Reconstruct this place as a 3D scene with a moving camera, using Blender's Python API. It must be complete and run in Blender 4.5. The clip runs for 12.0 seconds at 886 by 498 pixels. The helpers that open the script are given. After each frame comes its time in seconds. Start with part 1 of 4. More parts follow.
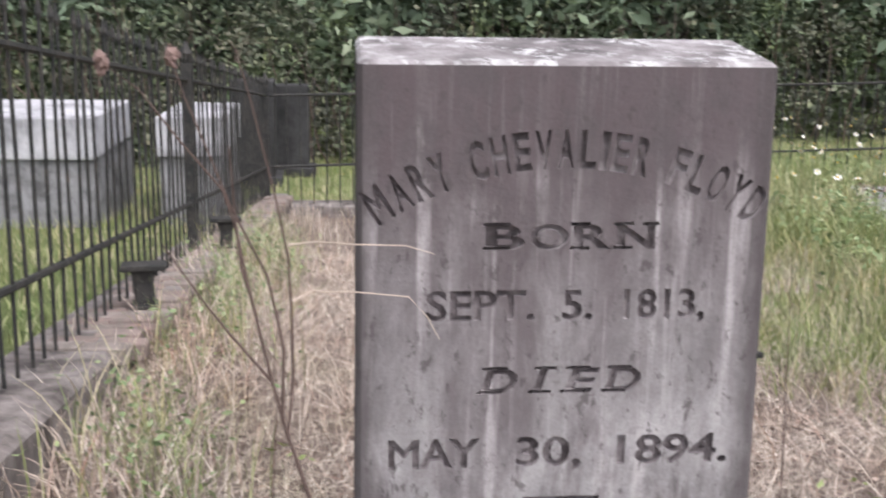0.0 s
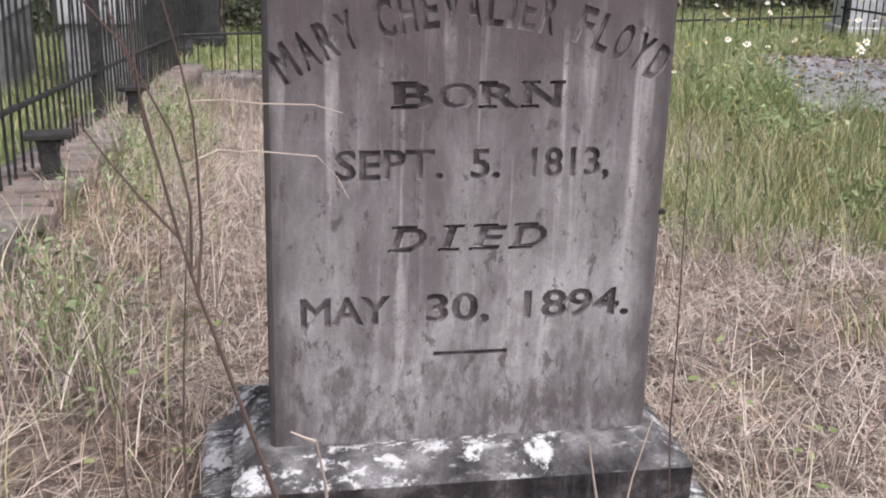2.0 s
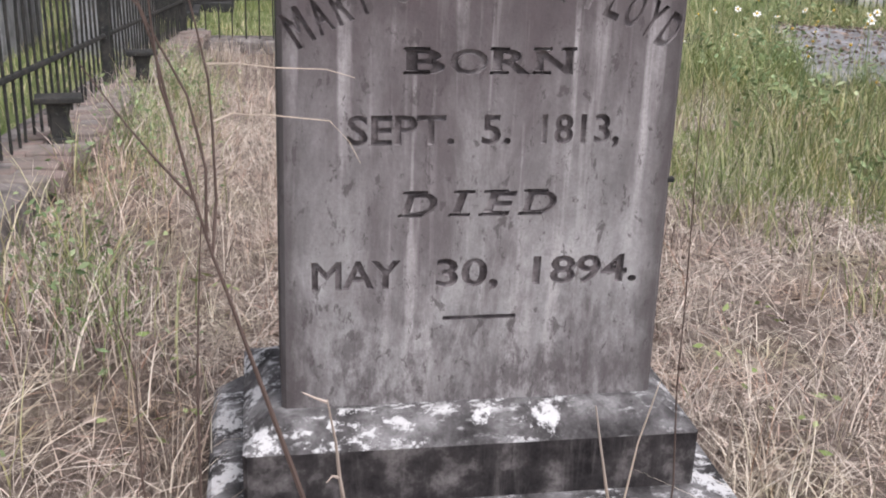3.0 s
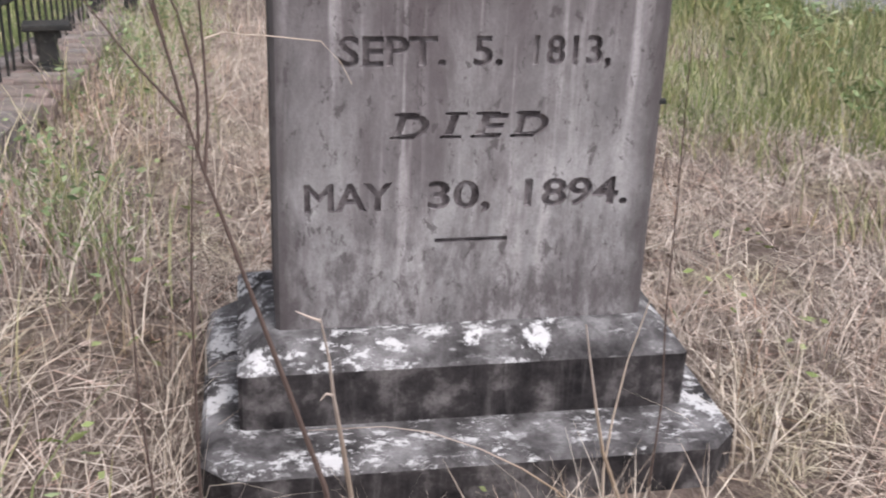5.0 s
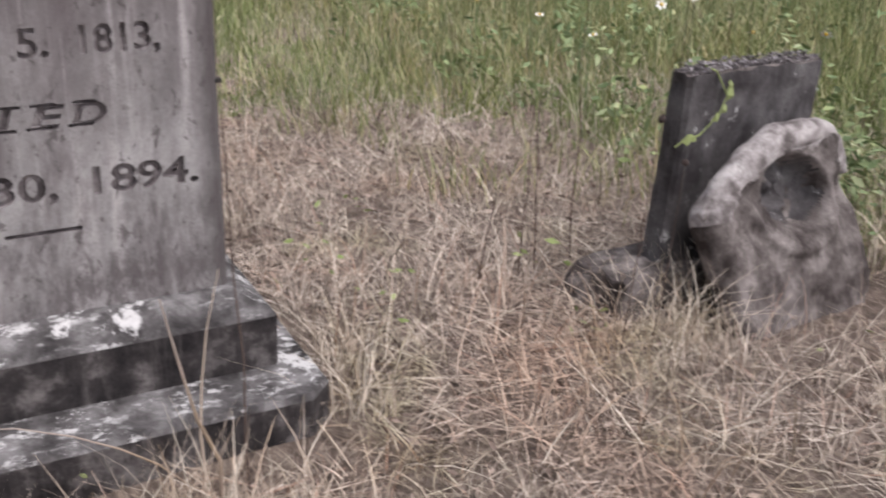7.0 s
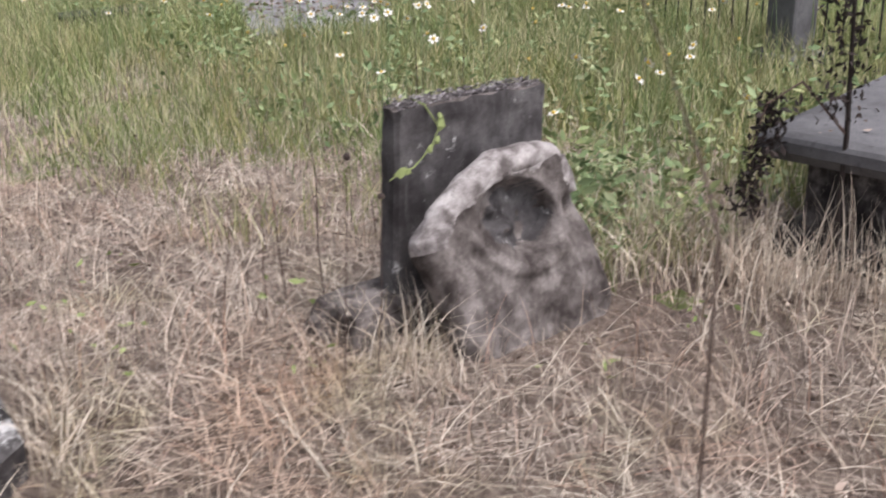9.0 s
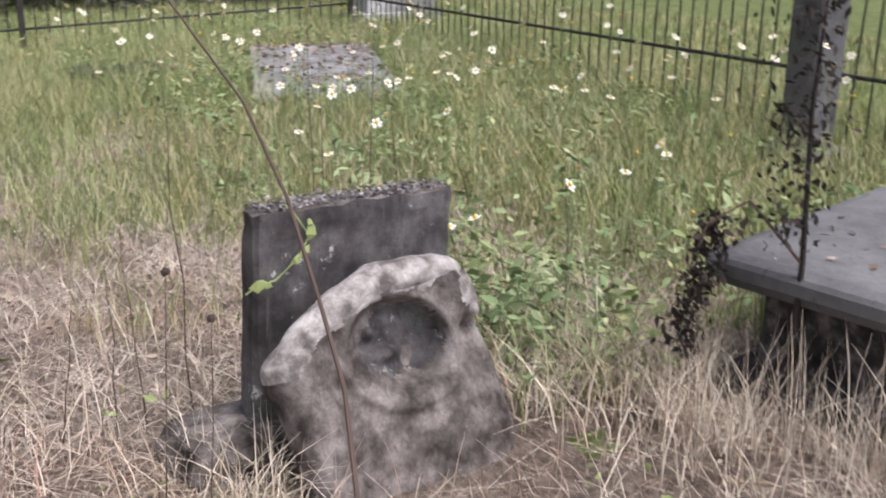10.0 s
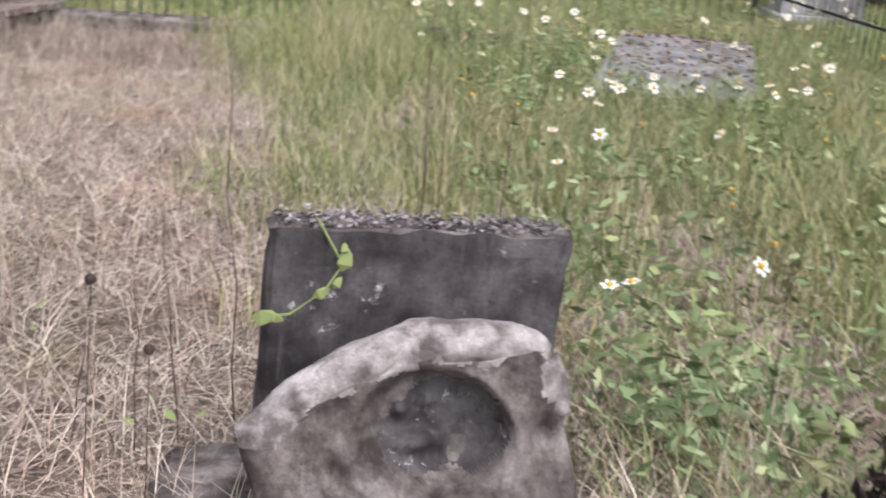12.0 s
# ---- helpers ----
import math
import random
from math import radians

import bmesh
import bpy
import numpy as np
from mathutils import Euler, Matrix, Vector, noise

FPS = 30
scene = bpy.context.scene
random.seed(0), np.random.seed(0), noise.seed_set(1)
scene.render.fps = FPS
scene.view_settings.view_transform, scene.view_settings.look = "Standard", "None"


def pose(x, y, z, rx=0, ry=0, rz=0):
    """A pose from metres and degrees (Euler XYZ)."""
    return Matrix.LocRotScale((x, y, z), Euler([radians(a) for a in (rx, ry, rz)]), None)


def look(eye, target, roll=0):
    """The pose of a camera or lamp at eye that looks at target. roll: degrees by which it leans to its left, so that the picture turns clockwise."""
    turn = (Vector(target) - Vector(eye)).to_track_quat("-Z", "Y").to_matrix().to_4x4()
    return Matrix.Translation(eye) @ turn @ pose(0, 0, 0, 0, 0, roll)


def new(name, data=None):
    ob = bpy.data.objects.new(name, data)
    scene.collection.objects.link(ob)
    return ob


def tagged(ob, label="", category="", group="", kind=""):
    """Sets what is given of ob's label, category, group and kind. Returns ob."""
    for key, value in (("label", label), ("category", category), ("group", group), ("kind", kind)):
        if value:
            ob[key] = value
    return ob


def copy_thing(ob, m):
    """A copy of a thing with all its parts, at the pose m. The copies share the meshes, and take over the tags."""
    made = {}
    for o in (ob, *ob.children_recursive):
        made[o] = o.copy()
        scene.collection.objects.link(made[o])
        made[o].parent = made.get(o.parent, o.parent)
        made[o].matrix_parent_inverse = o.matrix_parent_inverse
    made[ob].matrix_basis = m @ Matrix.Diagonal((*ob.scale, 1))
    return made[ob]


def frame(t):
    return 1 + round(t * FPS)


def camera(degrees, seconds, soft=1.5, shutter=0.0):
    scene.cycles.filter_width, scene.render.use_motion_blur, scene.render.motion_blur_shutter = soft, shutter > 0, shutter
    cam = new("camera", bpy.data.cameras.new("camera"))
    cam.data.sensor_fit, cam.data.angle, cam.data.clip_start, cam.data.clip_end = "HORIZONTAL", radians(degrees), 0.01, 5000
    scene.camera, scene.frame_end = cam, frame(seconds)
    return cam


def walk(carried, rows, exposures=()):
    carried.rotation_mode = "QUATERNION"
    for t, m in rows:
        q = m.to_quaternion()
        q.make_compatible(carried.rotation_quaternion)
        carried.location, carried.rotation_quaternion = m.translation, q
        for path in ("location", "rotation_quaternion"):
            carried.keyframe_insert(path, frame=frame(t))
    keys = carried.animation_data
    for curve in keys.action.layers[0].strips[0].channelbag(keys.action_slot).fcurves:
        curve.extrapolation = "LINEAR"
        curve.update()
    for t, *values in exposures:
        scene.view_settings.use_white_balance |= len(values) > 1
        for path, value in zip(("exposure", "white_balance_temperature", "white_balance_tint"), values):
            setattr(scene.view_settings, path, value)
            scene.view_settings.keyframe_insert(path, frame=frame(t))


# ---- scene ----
def eye(x, y, z, heading, pitch, lean):
    """Camera pose: heading clockwise from +y, pitch up, lean to the left, in degrees."""
    return pose(x, y, z, 0, 0, -heading) @ pose(0, 0, 0, 90 + pitch) @ pose(0, 0, 0, 0, 0, lean)


cam = camera(44.0, 12.0, 1.9, 0.5)
walk(cam, [
    (0, eye(-0.404, -1.900, 1.387, 5.47, -12.38, 0.75)),
    (0.5, eye(-0.384, -1.891, 1.380, 8.61, -13.89, 1.25)),
    (1, eye(-0.387, -1.912, 1.376, 10.07, -16.02, 1.29)),
    (1.5, eye(-0.386, -1.921, 1.370, 10.35, -18.09, 1.20)),
    (2, eye(-0.391, -1.924, 1.367, 10.05, -18.91, 1.47)),
    (2.5, eye(-0.396, -1.933, 1.363, 9.55, -19.76, 1.59)),
    (3, eye(-0.404, -1.941, 1.366, 9.83, -20.54, 1.93)),
    (3.2, eye(-0.407, -1.948, 1.367, 9.71, -20.82, 1.75)),
    (4.8, eye(-0.394, -1.958, 1.345, 9.59, -23.65, 1.70)),
    (5, eye(-0.406, -1.959, 1.346, 10.40, -23.90, 2.07)),
    (5.5, eye(-0.405, -1.968, 1.352, 13.83, -23.78, 2.60)),
    (6, eye(-0.375, -2.018, 1.348, 19.28, -24.05, 2.37)),
    (6.5, eye(-0.340, -2.077, 1.327, 25.47, -23.00, 2.60)),
    (7, eye(-0.275, -2.124, 1.364, 29.33, -23.79, 2.55)),
    (7.5, eye(-0.198, -2.190, 1.344, 32.46, -23.68, 2.10)),
    (7.7, eye(-0.163, -2.238, 1.324, 33.78, -23.10, 1.66)),
    (9.3, eye(0.394, -2.482, 1.438, 31.91, -21.66, -1.47)),
    (9.5, eye(0.548, -2.429, 1.453, 30.78, -20.97, 0.17)),
    (9.9, look((0.870, -2.417, 1.455), (1.773, -0.762, 0.789), 0.1)),
    (10, eye(0.878, -2.335, 1.409, 28.33, -18.93, 0.68)),
    (10.3, look((1.102, -2.330, 1.415), (1.796, -0.590, 0.712), 0.4)),
    (10.4, eye(1.189, -2.326, 1.391, 20.28, -20.41, 0.12)),
    (10.5, eye(1.251, -2.319, 1.408, 19.03, -20.28, 2.33)),
    (10.8, eye(1.436, -2.278, 1.431, 16.24, -19.59, 3.76)),
    (11, eye(1.487, -2.201, 1.408, 15.37, -20.04, 3.29)),
    (11.2, eye(1.541, -2.090, 1.379, 13.23, -21.44, 1.58)),
    (11.5, eye(1.666, -1.960, 1.362, 11.48, -20.73, 1.91)),
    (11.6, eye(1.698, -1.936, 1.360, 10.46, -20.69, 2.39)),
    (12, eye(1.770, -1.842, 1.329, 5.78, -20.68, 4.87)),
], exposures=[(0.0, 0.93, 6280.0, 17.0), (2.0, 0.72, 6280.0, 17.0), (5.5, 0.66, 6280.0, 17.0), (7.0, 0.49, 6450.0, 18.0), (8.5, 0.62, 6450.0, 17.0), (10.0, 0.82, 6400.0, 17.0), (12.0, 0.77, 6350.0, 17.0)])

# ---- light: overcast sky with a broad, weak sun ----
world = bpy.data.worlds.new("sky")
scene.world = world
world.use_nodes = True
wn = world.node_tree.nodes
sky = wn.new("ShaderNodeTexSky")
sky.sky_type, sky.sun_disc = "NISHITA", False
sky.sun_elevation, sky.sun_rotation = radians(58), radians(150)
sky.dust_density = 4.0
grey_mix = wn.new("ShaderNodeMixRGB")
grey_mix.inputs[0].default_value = 0.75
desat = wn.new("ShaderNodeRGBToBW")
world.node_tree.links.new(sky.outputs[0], desat.inputs[0])
world.node_tree.links.new(sky.outputs[0], grey_mix.inputs[1])
world.node_tree.links.new(desat.outputs[0], grey_mix.inputs[2])
world.node_tree.links.new(grey_mix.outputs[0], wn["Background"].inputs[0])
wn["Background"].inputs[1].default_value = 0.14
sun_data = bpy.data.lights.new("sun", "SUN")
sun_data.energy, sun_data.angle, sun_data.color = 1.2, radians(25), (1.0, 0.97, 0.93)
sun = new("sun", sun_data)
sun.matrix_world = look((1.5, -3.0, 8.0), (0, 0, 0))

# ---- materials ----


class Mat:
    """Small builder for node materials in object-generated real-world coordinates."""

    def __init__(self, name, rough=0.9, metal=0.0):
        self.m = bpy.data.materials.new(name)
        self.m.use_nodes = True
        self.nodes, self.links = self.m.node_tree.nodes, self.m.node_tree.links
        self.bsdf = self.nodes["Principled BSDF"]
        self.bsdf.inputs["Roughness"].default_value = rough
        self.bsdf.inputs["Metallic"].default_value = metal
        self.bsdf.inputs["Specular IOR Level"].default_value = 0.25
        self.geo = self.nodes.new("ShaderNodeNewGeometry").outputs["Position"]
        self.height = None

    def scaled(self, sx, sy, sz):
        n = self.nodes.new("ShaderNodeMapping")
        n.inputs["Scale"].default_value = (sx, sy, sz)
        self.links.new(self.geo, n.inputs["Vector"])
        return n.outputs[0]

    def noise(self, scale, detail=6.0, rough=0.6, stretch=(1, 1, 1), distortion=0.0):
        n = self.nodes.new("ShaderNodeTexNoise")
        n.inputs["Scale"].default_value = scale
        n.inputs["Detail"].default_value = detail
        n.inputs["Roughness"].default_value = rough
        n.inputs["Distortion"].default_value = distortion
        self.links.new(self.scaled(*stretch), n.inputs["Vector"])
        return n.outputs["Fac"]

    def ramp(self, fac, *stops):
        n = self.nodes.new("ShaderNodeValToRGB")
        e = n.color_ramp.elements
        while len(e) < len(stops):
            e.new(0.5)
        for el, (p, c) in zip(e, stops):
            el.position = p
            el.color = (*(c if isinstance(c, tuple) else (c, c, c)), 1)
        self.links.new(fac, n.inputs[0])
        return n.outputs[0]

    def mix(self, fac, a, b, mode="MIX"):
        n = self.nodes.new("ShaderNodeMixRGB")
        n.blend_type = mode
        for sock, v in zip(n.inputs, (fac, a, b)):
            if isinstance(v, (int, float)):
                sock.default_value = v if sock.type == "VALUE" else (v, v, v, 1)
            elif isinstance(v, tuple):
                sock.default_value = (*v, 1)
            else:
                self.links.new(v, sock)
        return n.outputs[0]

    def random_object(self):
        return self.nodes.new("ShaderNodeObjectInfo").outputs["Random"]

    def random_island(self):
        return self.nodes.new("ShaderNodeNewGeometry").outputs["Random Per Island"]

    def color(self, sock):
        if isinstance(sock, tuple):
            self.bsdf.inputs["Base Color"].default_value = (*sock, 1)
        else:
            self.links.new(sock, self.bsdf.inputs["Base Color"])
        return self

    def bump(self, fac, strength=0.4, distance=0.01):
        n = self.nodes.new("ShaderNodeBump")
        n.inputs["Strength"].default_value = strength
        n.inputs["Distance"].default_value = distance
        self.links.new(fac, n.inputs["Height"])
        if self.height is not None:
            self.links.new(self.height, n.inputs["Normal"])
        self.height = n.outputs[0]
        self.links.new(self.height, self.bsdf.inputs["Normal"])
        return self


def stone(name, light, mid, dark, streak=1.0, blotch=3.0, lichen=0.0, lichen_scale=14.0, relief=0.01, along=(1, 1, 1), spots=()):
    m = Mat(name, 0.88)
    broad = m.noise(blotch, 5, 0.6)
    c = m.ramp(broad, (0.36, dark), (0.5, mid), (0.66, light))
    runs = m.noise(27, 6, 0.65, (1, 1, 0.085), 0.35)
    c = m.mix(m.ramp(runs, (0.49, 0.0), (0.56, 0.22 * streak), (0.68, streak)), c, light)
    dark_runs = m.noise(13, 8, 0.75, (1.2, 1, 0.5), 0.5)
    c = m.mix(m.ramp(dark_runs, (0.5, 0.0), (0.68, 0.85 * streak)), c, dark)
    drip = m.noise(38, 4, 0.6, (1, 1, 0.16), 0.6)
    c = m.mix(m.ramp(drip, (0.58, 0.0), (0.72, 0.5 * streak)), c, dark)
    pits = m.noise(34, 6, 0.75, (1, 1, 0.55), 0.3)
    c = m.mix(m.ramp(pits, (0.57, 0.0), (0.66, 0.6)), c, dark)
    fine = m.noise(130, 4, 0.7)
    c = m.mix(m.ramp(fine, (0.3, 0.35), (0.62, 0.0)), c, dark)
    if lichen:
        specks = m.noise(lichen_scale, 10, 0.8, along, 0.1)
        patches = m.ramp(m.noise(lichen_scale * 0.28, 4, 0.6, along), (0.46, 0.0), (0.56, 1.0))
        cover = m.mix(1.0, m.ramp(specks, (0.53 - 0.08 * lichen, 0.0), (0.565 - 0.08 * lichen, 0.95)), patches, "MULTIPLY")
        c = m.mix(cover, c, (0.56, 0.56, 0.555))
    for x, y, z, r in spots:
        # single crusts of white lichen with ragged edges
        d = m.nodes.new("ShaderNodeVectorMath")
        d.operation = "DISTANCE"
        m.links.new(m.geo, d.inputs[0])
        d.inputs[1].default_value = (x, y, z)
        edge = m.nodes.new("ShaderNodeMath")
        edge.operation = "MULTIPLY_ADD"
        m.links.new(m.noise(26, 8, 0.75), edge.inputs[0])
        edge.inputs[1].default_value = r * 4.5
        m.links.new(d.outputs["Value"], edge.inputs[2])
        c = m.mix(m.ramp(edge.outputs[0], (r * 2.55, 0.9), (r * 2.75, 0.0)), c, (0.6, 0.6, 0.595))
    m.color(c)
    m.bump(fine, 0.3, 0.004).bump(m.noise(25, 6, 0.7), 0.3, relief)
    return m.m


def marble():
    """Old white marble: brown algae from the head down, pale rain runs, sooty mottling towards the foot."""
    m = Mat("weathered_marble", 0.85)
    sep = m.nodes.new("ShaderNodeSeparateXYZ")
    m.links.new(m.geo, sep.inputs[0])

    def shifted(sock, by, gain, wobble, amount):
        """sock * gain + by + (wobble - 0.5) * amount"""
        a = m.nodes.new("ShaderNodeMath")
        a.operation = "MULTIPLY_ADD"
        m.links.new(sock, a.inputs[0])
        a.inputs[1].default_value, a.inputs[2].default_value = gain, by - 0.5 * amount
        b = m.nodes.new("ShaderNodeMath")
        b.operation = "MULTIPLY_ADD"
        m.links.new(wobble, b.inputs[0])
        b.inputs[1].default_value = amount
        m.links.new(a.outputs[0], b.inputs[2])
        return b.outputs[0]

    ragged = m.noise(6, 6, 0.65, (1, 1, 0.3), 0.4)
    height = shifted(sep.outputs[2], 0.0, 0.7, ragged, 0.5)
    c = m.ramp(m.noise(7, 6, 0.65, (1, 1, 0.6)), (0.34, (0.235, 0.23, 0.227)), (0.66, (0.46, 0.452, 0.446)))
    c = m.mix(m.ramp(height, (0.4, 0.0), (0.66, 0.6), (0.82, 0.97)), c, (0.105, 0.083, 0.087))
    veil = m.noise(8, 7, 0.7, (1, 1, 0.28), 0.5)
    c = m.mix(m.ramp(veil, (0.46, 0.0), (0.6, 0.65)), c, (0.12, 0.1, 0.104))
    runs = m.noise(21, 4, 0.55, (1, 1, 0.055), 0.25)
    below = m.ramp(height, (0.2, 0.35), (0.42, 0.75), (0.68, 0.9), (0.82, 0.08))
    pale = m.mix(1.0, m.ramp(runs, (0.54, 0.0), (0.66, 0.8)), below, "MULTIPLY")
    c = m.mix(pale, c, (0.6, 0.575, 0.57))
    thin = m.noise(60, 3, 0.5, (1, 1, 0.035), 0.2)
    c = m.mix(m.ramp(thin, (0.58, 0.0), (0.72, 0.2)), c, (0.5, 0.48, 0.48))
    soot = m.noise(15, 8, 0.75, (1, 1, 0.5), 0.12)
    foot = m.ramp(height, (0.26, 1.0), (0.4, 0.28), (0.66, 0.3), (0.82, 1.0))
    c = m.mix(m.mix(1.0, m.ramp(soot, (0.46, 0.0), (0.58, 0.8)), foot, "MULTIPLY"), c, (0.1, 0.088, 0.09))
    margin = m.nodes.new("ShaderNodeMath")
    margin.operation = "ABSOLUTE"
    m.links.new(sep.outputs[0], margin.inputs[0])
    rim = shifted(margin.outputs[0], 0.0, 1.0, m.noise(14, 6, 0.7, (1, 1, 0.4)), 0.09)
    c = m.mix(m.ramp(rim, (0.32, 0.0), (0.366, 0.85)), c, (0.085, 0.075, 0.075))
    pits = m.noise(34, 6, 0.75, (1, 1, 0.55), 0.3)
    c = m.mix(m.ramp(pits, (0.57, 0.0), (0.61, 0.7)), c, (0.085, 0.075, 0.075))
    fine = m.noise(130, 4, 0.7)
    c = m.mix(m.ramp(fine, (0.3, 0.3), (0.6, 0.0)), c, (0.14, 0.12, 0.12))
    m.color(c)
    m.bump(fine, 0.3, 0.003).bump(m.noise(25, 6, 0.7), 0.3, 0.008)
    return m.m


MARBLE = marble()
GRIME = stone("grimed_marble", (0.34, 0.315, 0.315), (0.18, 0.16, 0.162), (0.075, 0.065, 0.066), 0.3, 14.0)
TOPSTONE = stone("rain_washed_marble", (0.42, 0.4, 0.4), (0.24, 0.22, 0.22), (0.1, 0.092, 0.092), 0.2, 8.0, 0.25, 22)
PLINTH = stone("blackened_plinth_and_tomb_shade", (0.21, 0.195, 0.19), (0.05, 0.045, 0.045), (0.015, 0.013, 0.014), 0.4, 11.0)
LEDGE = stone("lichened_ledge", (0.26, 0.255, 0.255), (0.11, 0.105, 0.105), (0.03, 0.028, 0.028), 0.1, 10.0, 0.1, 40, along=(0.6, 1, 1), spots=((-0.42, -0.055, 0.262, 0.06), (-0.43, 0.12, 0.27, 0.06), (-0.44, 0.3, 0.265, 0.085), (-0.5, 0.05, 0.115, 0.08), (-0.51, 0.28, 0.115, 0.1), (0.51, -0.1, 0.11, 0.09), (-0.28, -0.19, 0.115, 0.05), (0.15, -0.045, 0.282, 0.05), (0.02, -0.045, 0.282, 0.04)))
DARKSTONE = stone("dark_slate_and_dish_shade", (0.17, 0.165, 0.165), (0.085, 0.08, 0.082), (0.032, 0.029, 0.03), 0.55, 7.0, -0.7, 20)
SLABSTONE = stone("mottled_grey_stone", (0.3, 0.272, 0.26), (0.135, 0.119, 0.112), (0.042, 0.034, 0.032), 0.3, 12.0, relief=0.03)
RIMSTONE = stone("pale_lichened_rim", (0.58, 0.555, 0.545), (0.34, 0.315, 0.31), (0.12, 0.106, 0.102), 0.2, 16.0, relief=0.03)
TOMBSTONE = stone("grey_ledger_stone", (0.2, 0.2, 0.21), (0.14, 0.14, 0.147), (0.07, 0.07, 0.073), 0.2, 3.0)
WHITETOMB = stone("whitewashed_tomb", (0.62, 0.62, 0.64), (0.48, 0.48, 0.5), (0.25, 0.25, 0.26), 0.4, 3.0)
GREYTOMB = stone("grey_cement", (0.36, 0.36, 0.37), (0.25, 0.25, 0.255), (0.11, 0.11, 0.11), 0.6, 5.0)
BLACKMON = stone("dark_monument", (0.07, 0.07, 0.07), (0.045, 0.045, 0.045), (0.02, 0.02, 0.02), 0.5, 3.0)
CEMENT = stone("cracked_cement_coping", (0.31, 0.285, 0.265), (0.2, 0.178, 0.165), (0.075, 0.066, 0.06), 0.1, 7.0)


def brick_mat():
    m = Mat("old_red_brick", 0.95)
    c = m.ramp(m.random_object(), (0.0, (0.26, 0.185, 0.16)), (0.5, (0.28, 0.22, 0.195)), (1.0, (0.31, 0.275, 0.25)))
    c = m.mix(m.ramp(m.noise(9, 6, 0.7), (0.36, 0.0), (0.6, 0.9)), c, (0.17, 0.15, 0.13))
    m.color(c).bump(m.noise(60, 6, 0.7), 0.5, 0.006)
    return m.m


BRICK = brick_mat()


def iron_mat():
    m = Mat("rusted_painted_iron", 0.7, 0.35)
    c = m.ramp(m.noise(18, 6, 0.7), (0.4, (0.035, 0.037, 0.036)), (0.62, (0.07, 0.066, 0.06)), (0.8, (0.16, 0.11, 0.085)))
    c = m.mix(m.ramp(m.noise(45, 5, 0.7), (0.6, 0.0), (0.7, 0.6)), c, (0.2, 0.21, 0.19))
    m.color(c).bump(m.noise(120, 4, 0.7), 0.4, 0.002)
    return m.m


IRON = iron_mat()


def soil_mat():
    m = Mat("thatch_ground", 1.0)
    c = m.ramp(m.noise(14, 10, 0.75), (0.3, (0.07, 0.053, 0.045)), (0.5, (0.2, 0.155, 0.13)), (0.7, (0.37, 0.3, 0.25)))
    fibre = m.noise(60, 8, 0.8, (1, 0.25, 1), 1.2)
    c = m.mix(m.ramp(fibre, (0.5, 0.0), (0.66, 0.8)), c, (0.52, 0.43, 0.35))
    m.color(c).bump(m.noise(40, 8, 0.8), 0.9, 0.03).bump(fibre, 0.6, 0.01)
    return m.m


def lawn_mat():
    m = Mat("far_lawn", 1.0)
    c = m.ramp(m.noise(5, 10, 0.75), (0.3, (0.12, 0.15, 0.06)), (0.55, (0.21, 0.26, 0.1)), (0.75, (0.33, 0.34, 0.17)))
    m.color(c).bump(m.noise(60, 8, 0.8), 1.0, 0.04)
    return m.m


def blade_mat(name, *stops, patches=()):
    """Blades that differ one by one; patches: (noise scale, from, to, strength, tint) for drifts of another tone."""
    m = Mat(name, 0.75)
    c = m.ramp(m.random_island(), *stops)
    for scale, lo, hi, strength, tint in patches:
        c = m.mix(m.ramp(m.noise(scale, 3, 0.55), (lo, 0.0), (hi, strength)), c, m.mix(1.0, c, tint, "MULTIPLY"))
    m.color(c)
    return m.m


SOIL, LAWN = soil_mat(), lawn_mat()
STRAW = blade_mat("dry_straw", (0.0, (0.11, 0.083, 0.068)), (0.28, (0.41, 0.35, 0.3)), (0.6, (0.62, 0.53, 0.45)), (0.85, (0.82, 0.74, 0.64)), (1.0, (0.5, 0.31, 0.235)), patches=((1.3, 0.52, 0.68, 0.55, (0.95, 0.72, 0.58)), (2.1, 0.52, 0.66, 0.7, (0.75, 0.78, 0.58)), (4.5, 0.53, 0.68, 0.65, (0.55, 0.5, 0.47))))
GREEN = blade_mat("green_grass", (0.0, (0.15, 0.195, 0.08)), (0.35, (0.25, 0.295, 0.125)), (0.58, (0.37, 0.38, 0.185)), (0.78, (0.5, 0.48, 0.28)), (1.0, (0.64, 0.56, 0.4)), patches=((0.9, 0.48, 0.66, 0.8, (0.62, 0.85, 0.6)), (2.6, 0.5, 0.66, 0.7, (1.15, 1.0, 0.8))))
WEED = blade_mat("weed_leaf", (0.0, (0.13, 0.19, 0.09)), (0.5, (0.21, 0.29, 0.14)), (0.85, (0.3, 0.38, 0.2)), (1.0, (0.42, 0.46, 0.27)), patches=((3.0, 0.5, 0.64, 0.7, (1.25, 1.1, 0.9)),))
TREELEAF = blade_mat("tree_leaf", (0.0, (0.11, 0.15, 0.1)), (0.5, (0.16, 0.215, 0.14)), (0.85, (0.21, 0.27, 0.17)), (1.0, (0.28, 0.32, 0.22)))
SCRUBLEAF = blade_mat("scrub_leaf", (0.0, (0.08, 0.088, 0.065)), (0.5, (0.115, 0.125, 0.092)), (0.85, (0.155, 0.168, 0.115)), (1.0, (0.23, 0.24, 0.17)), patches=((0.8, 0.46, 0.6, 0.7, (0.85, 1.25, 0.75)), (1.7, 0.5, 0.62, 0.6, (1.4, 1.2, 1.1))))
